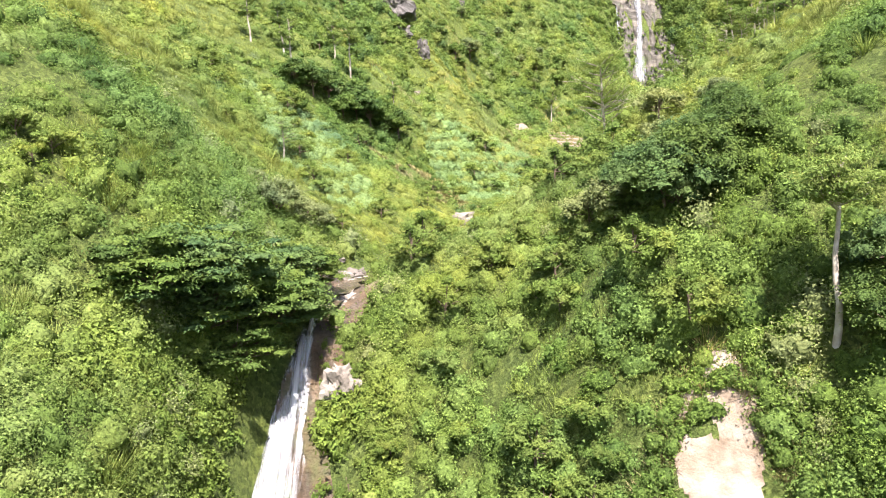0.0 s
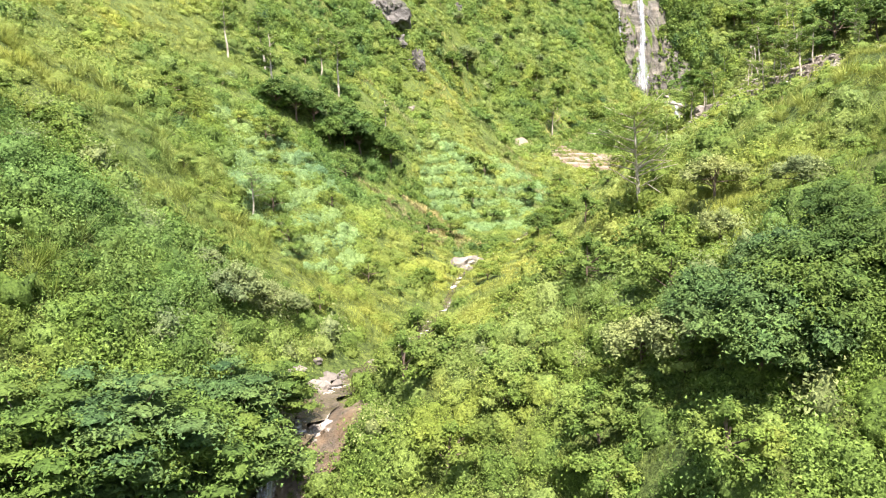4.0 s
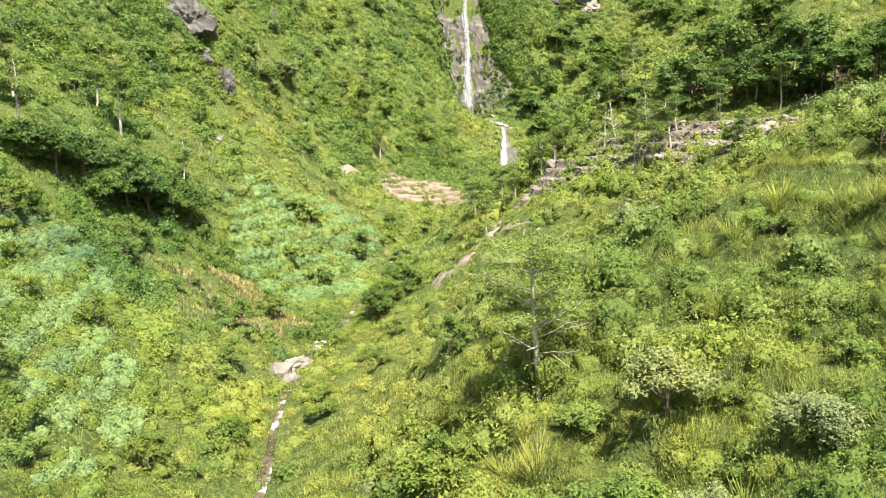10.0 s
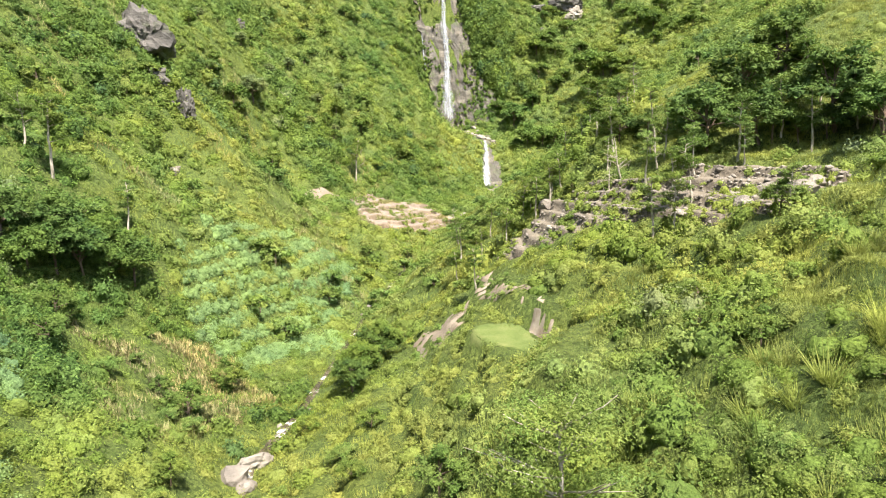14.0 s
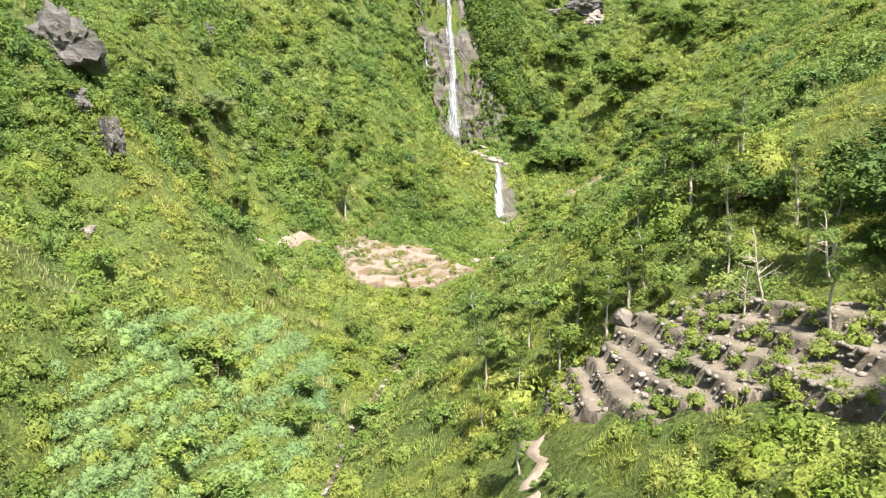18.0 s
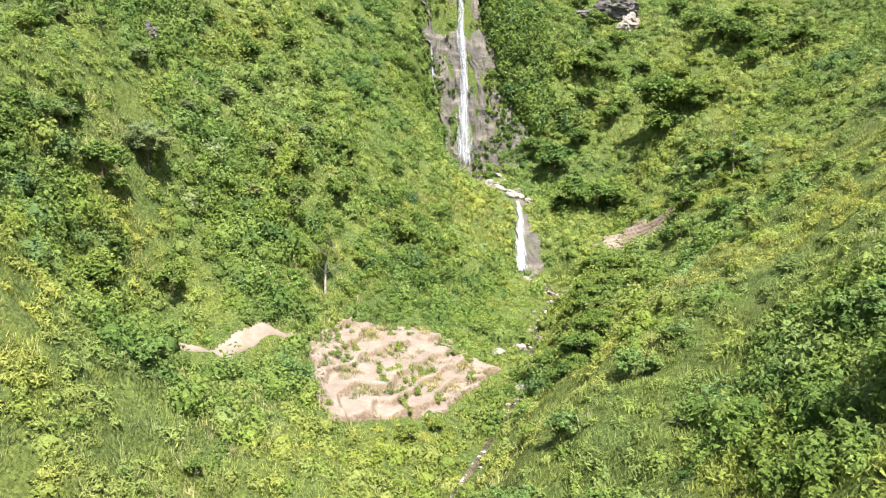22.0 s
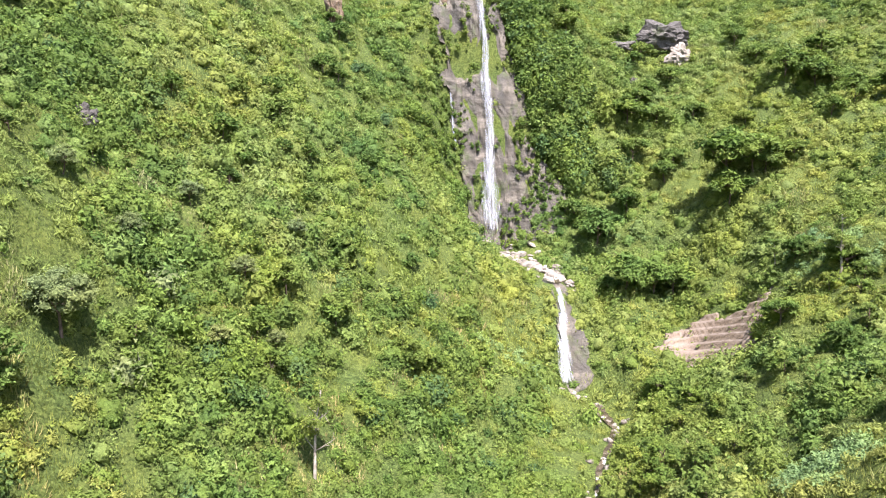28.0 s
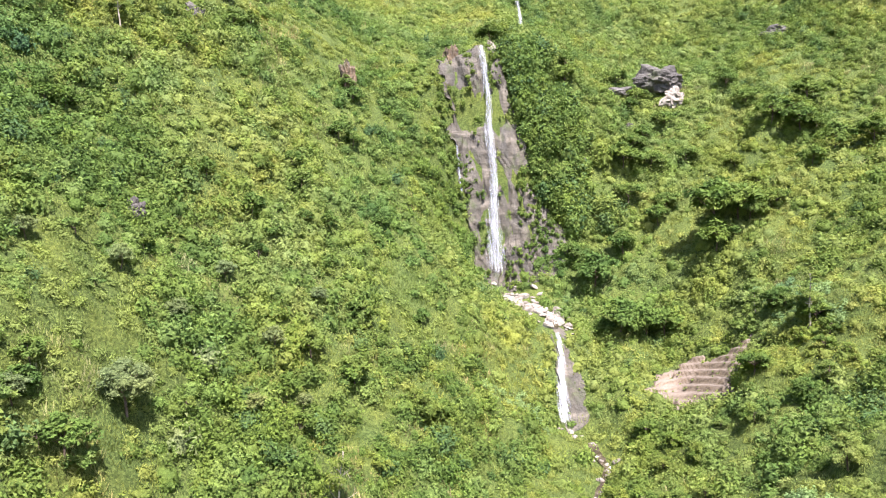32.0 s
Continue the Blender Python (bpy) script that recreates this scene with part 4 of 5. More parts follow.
# rounded bushes, lumps of deeper or paler green that stand above the grass, in thickets
def thicket_of(zone, n, x0, x1, y0, y1, r0, r1, count, level, rng, leaf=0.21, body=2):
    x, y = spread(rng, n, x0, x1, y0, y1, lambda x, y: open_ground(x, y) * in_view(x, y) * ~sown(x, y) * ~inside(CORN, x, y) * ~((x > 7.2) & (x < 14.2) & (y > 24) & (y < 33.4)) * ~inside(KNOLL, x, y) * ~inside(SPUR, x, y, 3.0) * (value_noise(x, y, 14, 231) + 0.6 * value_noise(x, y, 5, 232) > level))
    pick = rng.uniform(0, 1, len(x)) + 0.18 * value_noise(x, y, 12, 233) + 0.12 * (1 - smooth(110, 150, y)) + 0.16 * (1 - smooth(50, 70, y))
    for name, a, b, mat, label in (("_blue_bushes", -1, 0.06, LEAF_BLUE, "dark bluish"), ("_dark_bushes", 0.06, 0.20, LEAF_DARK, "dark green"), ("_deep_bushes", 0.20, 0.50, LEAF_DARK2, "deep green"), ("_bushes", 0.50, 0.80, LEAF_MID, "mid-green"), ("_light_bushes", 0.80, 1.14, LEAF_LIGHT, "light green"), ("_pale_bushes", 1.12, 3, LEAF_SILVER, "pale flowering")):
        p = (pick >= a) & (pick < b)
        scrub(zone + name, rng, x[p], y[p], count, r0, r1, leaf * r1, mat, label + " bushes in rounded lumps on the " + zone + " slopes", squat=1.1, round_up=True, level=body)


thicket_of("far", 19000, -45, 220, 215, 400, 0.6, 2.8, 130, -0.12, rng, 0.2)
thicket_of("middle", 9000, -60, 200, 130, 225, 0.6, 2.6, 160, 0.0, rng, 0.18)
thicket_of("near", 6000, -60, 60, 58, 130, 0.5, 1.8, 180, 0.05, rng, 0.18, 3)
thicket_of("front", 4200, -40, 48, 24, 62, 0.45, 1.6, 300, -0.3, rng, 0.125, 3)

bare = lambda x, y: 0.95 * np.logical_or.reduce([inside(o, x, y, 0.8, 21) for o in (ROCK_TERRACE, FAR_TERRACE, KNOLL_SOIL, KNOLL_BANK)]) * (value_noise(x, y, 2.6, 206) > -0.1)
x, y = spread(rng, 34000, 18, 118, 86, 275, bare)
scrub("field_weeds", rng, x[::3], y[::3], 44, 0.15, 0.55, 0.15, LEAF_LIGHT, "tufts of green weeds on bare terraces", squat=0.9, lift=0.35)

# moss and hanging plants on the wet cliff faces
x, y = rng.uniform(69, 101, 1300), rng.uniform(311, 331, 1300)
keep = (value_noise(x, height(x, y), 5, 241) + 0.5 * value_noise(x, height(x, y), 2, 242) + 0.05 * (np.abs(x - 82) - 7) > 0.0) & (np.abs(x - 81) > 1.8)
scrub("cliff_moss", rng, x[keep], y[keep], 50, 0.3, 0.9, 0.3, LEAF_MID, "green moss and ferns hanging on the wet cliff", squat=1.3, out=0.9)
x, y = rng.uniform(-10, -6.2, 260), rng.uniform(38, 50, 260)
keep = value_noise(x, height(x, y), 1.6, 243) > 0.05
scrub("fall_moss", rng, x[keep], y[keep], 50, 0.2, 0.5, 0.14, LEAF_MID, "green moss on rock beside the near fall", squat=0.8, out=0.4)
# long arching grass on the shoulders above the near fall, dry roots round the landslip
x, y = spread(rng, 2600, -40, 46, 26, 78, lambda x, y: 0.8 * open_ground(x, y) * ((x < -15) | (x > 10)) * (value_noise(x, y, 5, 244) > 0.1))
grass("arching_grass", rng, x, y, 80, 1.25, 0.03, LEAF_GRASS, "long arching yellow-green grass in tufts", lean=1.3, reach=0.35)
a = rng.uniform(-0.4, 3.6, 150)
x, y = 10.9 + (2.9 + 0.5 * rng.normal(size=150)) * np.cos(a), 29.6 + (2.7 + 0.4 * rng.normal(size=150)) * np.sin(a)
grass("slip_roots", rng, x[:90], y[:90], 40, 0.7, 0.02, STRAW, "dry brown roots and grass round the landslip", lean=1.4, reach=0.3)
scrub("slip_scrub", rng, x[60:], y[60:], 90, 0.3, 0.9, 0.17, LEAF_MID, "green scrub overhanging the landslip", squat=0.8, out=0.2)

x, y = rng.uniform(25, 58, 2600), rng.uniform(195, 236, 2600)
keep = inside(BIG_FIELD, x, y, 1.0) & (value_noise(x, y, 3.4, 247) + 0.5 * value_noise(x, y, 1.2, 248) > 0.32)
scrub("field_tufts", rng, x[keep][::2], y[keep][::2], 60, 0.2, 0.6, 0.18, LEAF_MID, "green weeds in tufts on the bare field", squat=0.7, lift=0.3)
keep = inside(BIG_FIELD, x, y, 1.0) & (value_noise(x, y, 2.2, 249) > 0.2)
grass("field_stubble", rng, x[keep], y[keep], 24, 0.75, 0.03, STRAW, "dry brown stubble on the bare field", reach=0.5)
x, y = rng.uniform(32, 57, 3400), rng.uniform(87, 132, 3400)
keep = inside(ROCK_TERRACE, x, y, 0.8, 31) & (value_noise(x, y, 4.2, 252) + 0.5 * value_noise(x, y, 1.4, 253) > 0.08)
scrub("terrace_weeds", rng, x[keep][::2], y[keep][::2], 60, 0.2, 0.8, 0.18, LEAF_MID, "green weeds and low bushes between stony terraces", squat=0.9, lift=0.2)
x, y = rng.uniform(16, 31, 1500), rng.uniform(93, 129, 1500)
keep = (inside(KNOLL_SOIL, x, y, 1.8, 51) | inside(KNOLL_BANK, x, y, 1.4, 55)) & (value_noise(x, y, 2.4, 254) > -0.05)
scrub("knoll_weeds", rng, x[keep][::3], y[keep][::3], 60, 0.25, 0.7, 0.17, LEAF_LIGHT, "green weeds over the eroded soil of a knoll", squat=0.9, lift=0.0)


# ---------------------------------------------------------------- trees, bushes, rocks
def part(name, me, parent, label=""):
    ob = new(name, me)
    ob.parent = parent
    return tagged(ob, label)


def tube(path, radii, sides=7):
    """Rings of a tapered limb along a path: verts and faces."""
    path, n = np.asarray(path, float), len(path)
    t = unit(np.gradient(path, axis=0))
    a = unit(np.cross(t, np.array([0.31, 0.95, 0.05])))
    b = np.cross(t, a)
    ang = np.arange(sides) * 2 * np.pi / sides
    ring = a[:, None] * np.cos(ang)[None, :, None] + b[:, None] * np.sin(ang)[None, :, None]
    v = (path[:, None] + ring * np.asarray(radii)[:, None, None]).reshape(-1, 3)
    i = np.arange(n * sides).reshape(n, sides)
    j = np.roll(i, -1, 1)
    return v, np.stack([i[:-1], j[:-1], j[1:], i[1:]], -1).reshape(-1, 4)


def joined(pieces):
    v, f, k = [], [], 0
    for a, b in pieces:
        v.append(a)
        f.append(b + k)
        k += len(a)
    return np.concatenate(v), np.concatenate(f)


def cluster_leaves(spots, rx, rz, count, rng):
    u = unit(rng.normal(size=(len(spots), count, 3)))
    u[..., 2] = np.where(u[..., 2] < -0.35, -u[..., 2], u[..., 2])
    r = rng.uniform(0.45, 1.08, (len(spots), count))
    p = np.asarray(spots)[:, None] + np.stack([u[..., 0] * r * rx, u[..., 1] * r * rx, u[..., 2] * r * rz], -1)
    nor = unit(u * np.array([0.5, 0.5, 1.0]) + 0.4 * rng.normal(size=u.shape) + np.array([0, 0, 0.7]))
    return p.reshape(-1, 3), nor.reshape(-1, 3)


def crown_of(name, spots, rx, rz, count, leaf, material, rng, slim=0.5, tone=0.3, core=0.0):
    count = int(count * 2.6)
    p, nor = cluster_leaves(spots, rx, rz, count, rng)
    k = len(p)
    size = 0.7 * leaf * rng.uniform(0.6, 1.3, k)
    t = np.clip(rng.normal(tone, 0.2, len(spots)), 0, 1)
    if not core:
        return leaf_mesh(name, p, nor, size, size * slim, np.repeat(t, count), material, rng, droop=0.35)
    leaves = leaf_mesh(name, p, nor, size, size * slim, None, None, rng, droop=0.35)
    n = len(spots)
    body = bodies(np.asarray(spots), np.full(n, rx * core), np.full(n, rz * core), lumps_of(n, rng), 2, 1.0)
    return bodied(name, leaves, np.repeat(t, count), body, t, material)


def slender_tree(seed, tall, bark, leaf, dead=0, layers=16, reach=1.0, count=26, bare_to=0.45, hero=False, leaf_size=0.05):
    """A thin pale stem with a thin, layered, feathery crown, and dead limbs below it."""
    rng = np.random.default_rng(seed)
    tree = new("tree")
    t = np.linspace(0, 1, 9)
    bend = np.cumsum(rng.normal(0, 0.05, (9, 2)), 0) * tall * 0.25
    stem = np.stack([bend[:, 0] - bend[0, 0], bend[:, 1] - bend[0, 1], t * tall - 0.3], -1)
    trunk = tube(stem, 0.019 * tall * (1 - 0.8 * t) + 0.02, 8)
    limbs, spots = [], []
    for k in range(layers + dead):
        live = k >= dead
        f = rng.uniform(bare_to, 1.0) if live else rng.uniform(0.25, 0.75)
        root = np.array([np.interp(f, t, stem[:, q]) for q in range(3)])
        ang, rise = rng.uniform(0, 6.283), rng.uniform(0.1, 0.6)
        far = reach * tall * rng.uniform(0.12, 0.26) * (1.25 - 0.6 * f)
        d = np.array([np.cos(ang), np.sin(ang), rise])
        s = np.linspace(0, 1, 5)[:, None]
        path = root + d * far * s + np.array([0, 0, 0.12 * far]) * s**2 + rng.normal(0, 0.03 * far, (5, 3)) * s
        limbs.append(tube(path, 0.006 * tall * (1 - 0.8 * s[:, 0]) + 0.006, 5))
        if not live:
            for g in (0.45, 0.75):
                q = root + d * far * g
                twig = q + (d + rng.normal(0, 0.6, 3)) * far * 0.45 * s
                limbs.append(tube(twig, 0.004 * tall * (1 - 0.8 * s[:, 0]) + 0.004, 4))
        else:
            spots += [path[-1], path[-2] + rng.normal(0, 0.1, 3) * far, path[-3]]
    if hero:
        part("trunk", mesh_of("trunk", *trunk, bark), tree)
        for limb in limbs:
            part("limb", mesh_of("limb", *limb, bark), tree)
    else:
        part("trunk", mesh_of("trunk", *joined([trunk] + limbs), bark), tree)
    if spots:
        part("crown", crown_of("crown", spots, 0.085 * tall * reach, 0.035 * tall, count, leaf_size * tall, leaf, rng, 0.42), tree)
    return tree


def round_tree(seed, tall, wide, bark, leaf, spots=34, count=34, size=0.36, flat=0.42, name="tree"):
    """A short-stemmed tree or big bush: a crown of many leafy clumps, uneven and gapped."""
    rng = np.random.default_rng(seed)
    tree = new(name)
    t = np.linspace(0, 1, 6)
    stem = np.stack([0.05 * tall * np.sin(3 * t), 0.04 * tall * t, t * tall * 0.75 - 0.3], -1)
    places, limbs = [], [tube(stem, 0.022 * tall * (1 - 0.75 * t) + 0.02, 7)]
    for k in range(spots):
        u = unit(rng.normal(size=3))
        u[2] = abs(u[2]) * 0.95 - 0.12
        r = rng.uniform(0.55, 1.0)
        c = np.array([0, 0, tall * 0.42]) + u * r * np.array([wide, wide, tall * 0.55])
        places.append(c)
        if k % 3 == 0:
            s = np.linspace(0, 1, 4)[:, None]
            root = stem[2] + (stem[4] - stem[2]) * rng.uniform()
            limbs.append(tube(root + (c - root) * s, 0.010 * tall * (1 - 0.8 * s[:, 0]) + 0.008, 5))
    part("trunk", mesh_of("trunk", *joined(limbs), bark), tree)
    part("crown" if name == "tree" else "foliage", crown_of("crown", places, wide * 0.34, wide * 0.34 * flat * 2, count, size, leaf, rng, 0.55, core=0.5), tree)
    return tree


def plant(model, spots, label, category, group, rng, lift=-0.1, size=(0.85, 1.15)):
    """Sets copies of a model at places (x, y, scale); the first place takes the model itself."""
    for k, (x, y, s) in enumerate(spots):
        m = pose(x, y, float(height(x, y)) + lift, rng.uniform(-4, 4), rng.uniform(-4, 4), rng.uniform(0, 360)) @ Matrix.Scale(s * rng.uniform(*size), 4)
        ob = model if k == 0 else copy_thing(model, m)
        if k == 0:
            model.matrix_basis = m
        tagged(ob, label, category, group)


def plants(models, spots, label, category, group, rng, **more):
    """Shares the places out among several models."""
    for k, model in enumerate(models):
        if spots[k::len(models)]:
            plant(model, spots[k::len(models)], label, category, group, rng, **more)


def around(rng, n, x0, x1, y0, y1, s0, s1, test=None):
    out = []
    while len(out) < n:
        x, y = rng.uniform(x0, x1), rng.uniform(y0, y1)
        if bool(open_ground(np.array([x]), np.array([y]))[0]) and (test is None or test(x, y)):
            out.append((x, y, rng.uniform(s0, s1)))
    return out


rng = np.random.default_rng(19)
# the lone half-dead tree on the right-hand slope, and the thin trees that stand out by themselves
plant(slender_tree(1, 8.8, BARK, LEAF_LIGHT, dead=9, layers=26, reach=1.6, count=70, hero=True, leaf_size=0.03), [(13.8, 66.8, 1.0)], "tall thin tree with pale trunk, dead lower limbs and sparse leaves", "tree", "", rng, size=(1, 1))
plant(slender_tree(2, 4.6, BARK, LEAF_TEAL, layers=18, reach=1.5, count=24, bare_to=0.5, hero=True), [(-18.2, 74.4, 1.0)], "small grey-green tree with a thin see-through crown", "tree", "", rng, size=(1, 1))
plant(slender_tree(3, 8.5, BARK, LEAF_LIGHT, layers=16, reach=1.1, count=60, bare_to=0.6, hero=True, leaf_size=0.032), [(16.2, 30.6, 1.0)], "pale-trunked tree with light leaves by a landslip", "tree", "", rng, size=(1, 1))
plant(slender_tree(4, 11, BARK, LEAF_MID, dead=7, layers=12, reach=0.95, count=20, hero=True), [(30.6, 231.8, 1.0)], "tall thin tree with forked pale dead limbs", "tree", "", rng, size=(1, 1))
lone = [slender_tree(10 + k, 9.5, BARK, (LEAF_LIGHT, LEAF_MID, LEAF_LIGHT)[k], layers=15, reach=1.0, count=30) for k in range(3)]
plants(lone, [(-27.5, 120.7, 1.0), (-19.9, 137.5, 1.05), (-23.1, 139.2, 0.9), (-12.2, 138.0, 0.62), (-31, 132, 0.9), (58.5, 107.9, 0.85), (117, 243.6, 0.95), (2.7, 213.6, 0.7), (12.1, 230.8, 0.55), (-2.8, 288.6, 0.9), (50, 133.6, 0.85), (36, 134.4, 0.55), (-36, 128, 0.8), (120, 262, 0.8)],
       "thin tall tree with a bare pale trunk and light crown", "tree", "thin trees on the slopes", rng)
terrace = [slender_tree(20 + k, 6.4, BARK, (LEAF_LIGHT, LEAF_MID, LEAF_DARK2)[k], layers=14, reach=1.15, count=26, bare_to=0.5) for k in range(3)]
plants(terrace, [(36.9, 98.2, 1.0), (38.3, 97.2, 0.95), (42.1, 100.1, 0.95), (41.7, 87.3, 0.8), (35, 129.8, 1.05), (38.3, 127.9, 0.95), (43.4, 110, 0.95), (40.6, 101, 0.9), (27.6, 120.6, 0.95), (46.9, 106.6, 1.0), (40.6, 128.3, 0.9), (42.2, 128.6, 0.9), (45.2, 121.6, 0.85), (33, 134, 0.9), (31, 138, 0.95), (36, 139, 1.0), (40, 134, 1.0), (29, 133, 0.8)] + around(rng, 10, 34, 62, 128, 150, 0.7, 1.1) + around(rng, 14, 46, 72, 102, 126, 0.8, 1.2),
       "young thin-stemmed tree beside stony terraces", "tree", "young trees by the terraces", rng)
bare_tree = slender_tree(30, 6.2, BARK, LEAF_MID, dead=13, layers=0)
plant(bare_tree, [(44.5, 117.2, 1.0), (47.5, 114.5, 0.95), (42.6, 116.5, 0.55)], "leafless dead tree with forked grey branches", "tree", "dead trees above the terraces", rng)

dark = [round_tree(40 + k, (5.2, 4.6, 6.0)[k], (2.5, 2.6, 2.6)[k], DARK_BARK, (LEAF_DARK, LEAF_DARK2, LEAF_DARK)[k], spots=40, count=40, size=0.38) for k in range(3)]
plants(dark, [(-10.8, 130.5, 1.2), (-12.8, 128, 1.1), (-15, 126, 1.25), (-17.2, 124.4, 1.15), (-19.2, 122, 1.2), (-21.8, 123.6, 1.1), (-24, 121, 1.0), (-14, 131, 1.0), (-26.5, 119.5, 1.0), (-18, 127.5, 1.0), (14, 121.6, 0.85), (12.2, 117.5, 0.7), (16.5, 124.5, 0.8), (-4, 85, 0.5)],
       "dense dark green tree with a low crown", "tree", "dark trees in a row", rng)
layered = [round_tree(50 + k, 6.2, 3.3, DARK_BARK, (LEAF_BLUE, LEAF_DARK)[k], spots=90, count=52, size=0.26, flat=0.16) for k in range(2)]
plants(layered, [(-13.0, 45.6, 1.15), (-14.4, 43.2, 1.3), (-15.6, 40.6, 1.15), (-16.8, 38.4, 0.9), (-13.2, 47.4, 0.8), (-11.8, 50.4, 0.6), (-15.0, 41.2, 1.0), (-14.2, 41.8, 0.75)],
       "dark layered tree leaning out over the fall", "tree", "dark trees over the fall", rng, lift=-1.1)
thicket = [round_tree(60 + k, 4.6, 2.6, DARK_BARK, (LEAF_BLUE, LEAF_DARK)[k], spots=60, count=70, size=0.24) for k in range(2)]
plants(thicket, [(11.5, 39.2, 1.0), (13.4, 39.8, 1.0), (10.6, 43.2, 0.8), (16.6, 43.8, 0.75), (13.4, 42.4, 0.7), (16.0, 40.6, 0.7), (11.8, 38.8, 0.6), (17.9, 28.8, 0.8), (18.8, 30.6, 0.8)],
       "broad dark-leaved bush tree on a steep bank", "tree", "dark thicket on the bank", rng)
woods = [round_tree(70 + k, (5.0, 6.2, 4.2)[k], (2.3, 2.4, 2.2)[k], DARK_BARK, (LEAF_DARK, LEAF_DARK2, LEAF_DARK)[k], spots=26, count=28, size=0.42) for k in range(3)]
plants(woods, around(rng, 36, 50, 72, 92, 124, 0.8, 1.35) + around(rng, 4, 48, 62, 126, 140, 0.7, 1.0), "dense green tree in a dark hillside wood", "tree", "hillside wood above the terraces", rng)
plants([round_tree(80 + k, (4.6, 5.4)[k], 2.4, DARK_BARK, (LEAF_DARK2, LEAF_MID)[k], spots=22, count=20, size=0.62) for k in range(2)],
       around(rng, 20, 56, 80, 192, 232, 0.7, 1.15, lambda x, y: 2 < x - float(stream_x(y)) < 16 and not inside(SPUR, x, y)) + around(rng, 26, 88, 122, 222, 262, 0.6, 1.1), "rounded green tree in the ravine", "tree", "trees along the ravine", rng)
plants([round_tree(90 + k, (5.5, 4.5)[k], 3.0, DARK_BARK, (LEAF_DARK2, LEAF_MID)[k], spots=22, count=20, size=0.8) for k in range(2)],
       around(rng, 40, 98, 190, 280, 350, 0.8, 1.5) + [(129, 289, 1.9), (133, 286, 1.7), (126, 285, 1.5), (87.5, 336, 1.2), (86, 334, 0.9)], "rounded dark tree high on the valley head", "tree", "trees at the valley head", rng)
plants([round_tree(100 + k, (4.2, 3.6)[k], 2.3, DARK_BARK, (LEAF_MID, LEAF_DARK2)[k], spots=20, count=18, size=0.72) for k in range(2)],
       around(rng, 60, -28, 66, 168, 330, 0.6, 1.25, lambda x, y: x < float(stream_x(y)) - 12 and height(x, y) > 66), "green bushy tree on the steep slope", "tree", "trees on the long slope", rng)
plant(round_tree(110, 7.0, 3.2, DARK_BARK, LEAF_BLOOM, spots=46, count=36, size=0.42), [(5.2, 228.4, 1.1), (23, 251, 0.55), (-4, 219, 0.5), (10, 243, 0.5), (-7, 238, 0.45), (20, 240, 0.45), (27, 244, 0.4), (16, 256, 0.5), (31, 262, 0.45), (3, 243, 0.5)], "rounded pale grey-green tree in bloom", "tree", "pale trees on the long slope", rng, size=(1, 1), lift=0.2)
plant(round_tree(111, 5.6, 2.6, DARK_BARK, LEAF_GRASS, spots=32, count=40, size=0.4), [(93.3, 208.8, 1.0)], "bright yellow-green rounded tree", "tree", "", rng, size=(1, 1))

pale = [round_tree(120 + k, 2.4, 1.5, DARK_BARK, LEAF_SILVER, spots=28, count=50, size=0.2, name="bush") for k in range(2)]
plants(pale, [(9.2, 42.9, 1.25), (14.2, 51.5, 0.85), (16.2, 57.6, 0.9), (-14.6, 56, 1.5), (-13, 59, 1.0), (11.2, 50.5, 0.7), (19, 52, 0.7), (-17, 58, 0.8), (8.2, 45, 0.9), (-12, 62, 0.7)],
       "bush with pale whitish flower heads", "bush", "pale flowering bushes", rng)
bushes = [round_tree(130 + k, (2.2, 1.8, 2.6)[k], (1.5, 1.6, 1.5)[k], DARK_BARK, (LEAF_MID, LEAF_LIGHT, LEAF_MID)[k], spots=24, count=36, size=0.21, name="bush") for k in range(3)]
plants(bushes, around(rng, 50, 2, 52, 44, 130, 0.6, 1.25, lambda x, y: x > float(stream_x(y)) + 3 and not inside(KNOLL, x, y)) + around(rng, 60, -34, 0, 32, 130, 0.6, 1.3, lambda x, y: x < float(stream_x(y)) - 3)
       + around(rng, 60, -6, 12, 28, 58, 0.7, 1.4, lambda x, y: x > -7), "leafy green bush among long grass", "bush", "bushes on the near slopes", rng)
plants([round_tree(140 + k, 2.6, 1.9, DARK_BARK, (LEAF_MID, LEAF_LIGHT)[k], spots=14, count=16, size=0.56, name="bush") for k in range(2)],
       around(rng, 150, -40, 118, 132, 262, 0.6, 1.3, lambda x, y: not inside(SPUR, x, y)), "rounded green bush on the slope", "bush", "bushes on the middle slopes", rng)


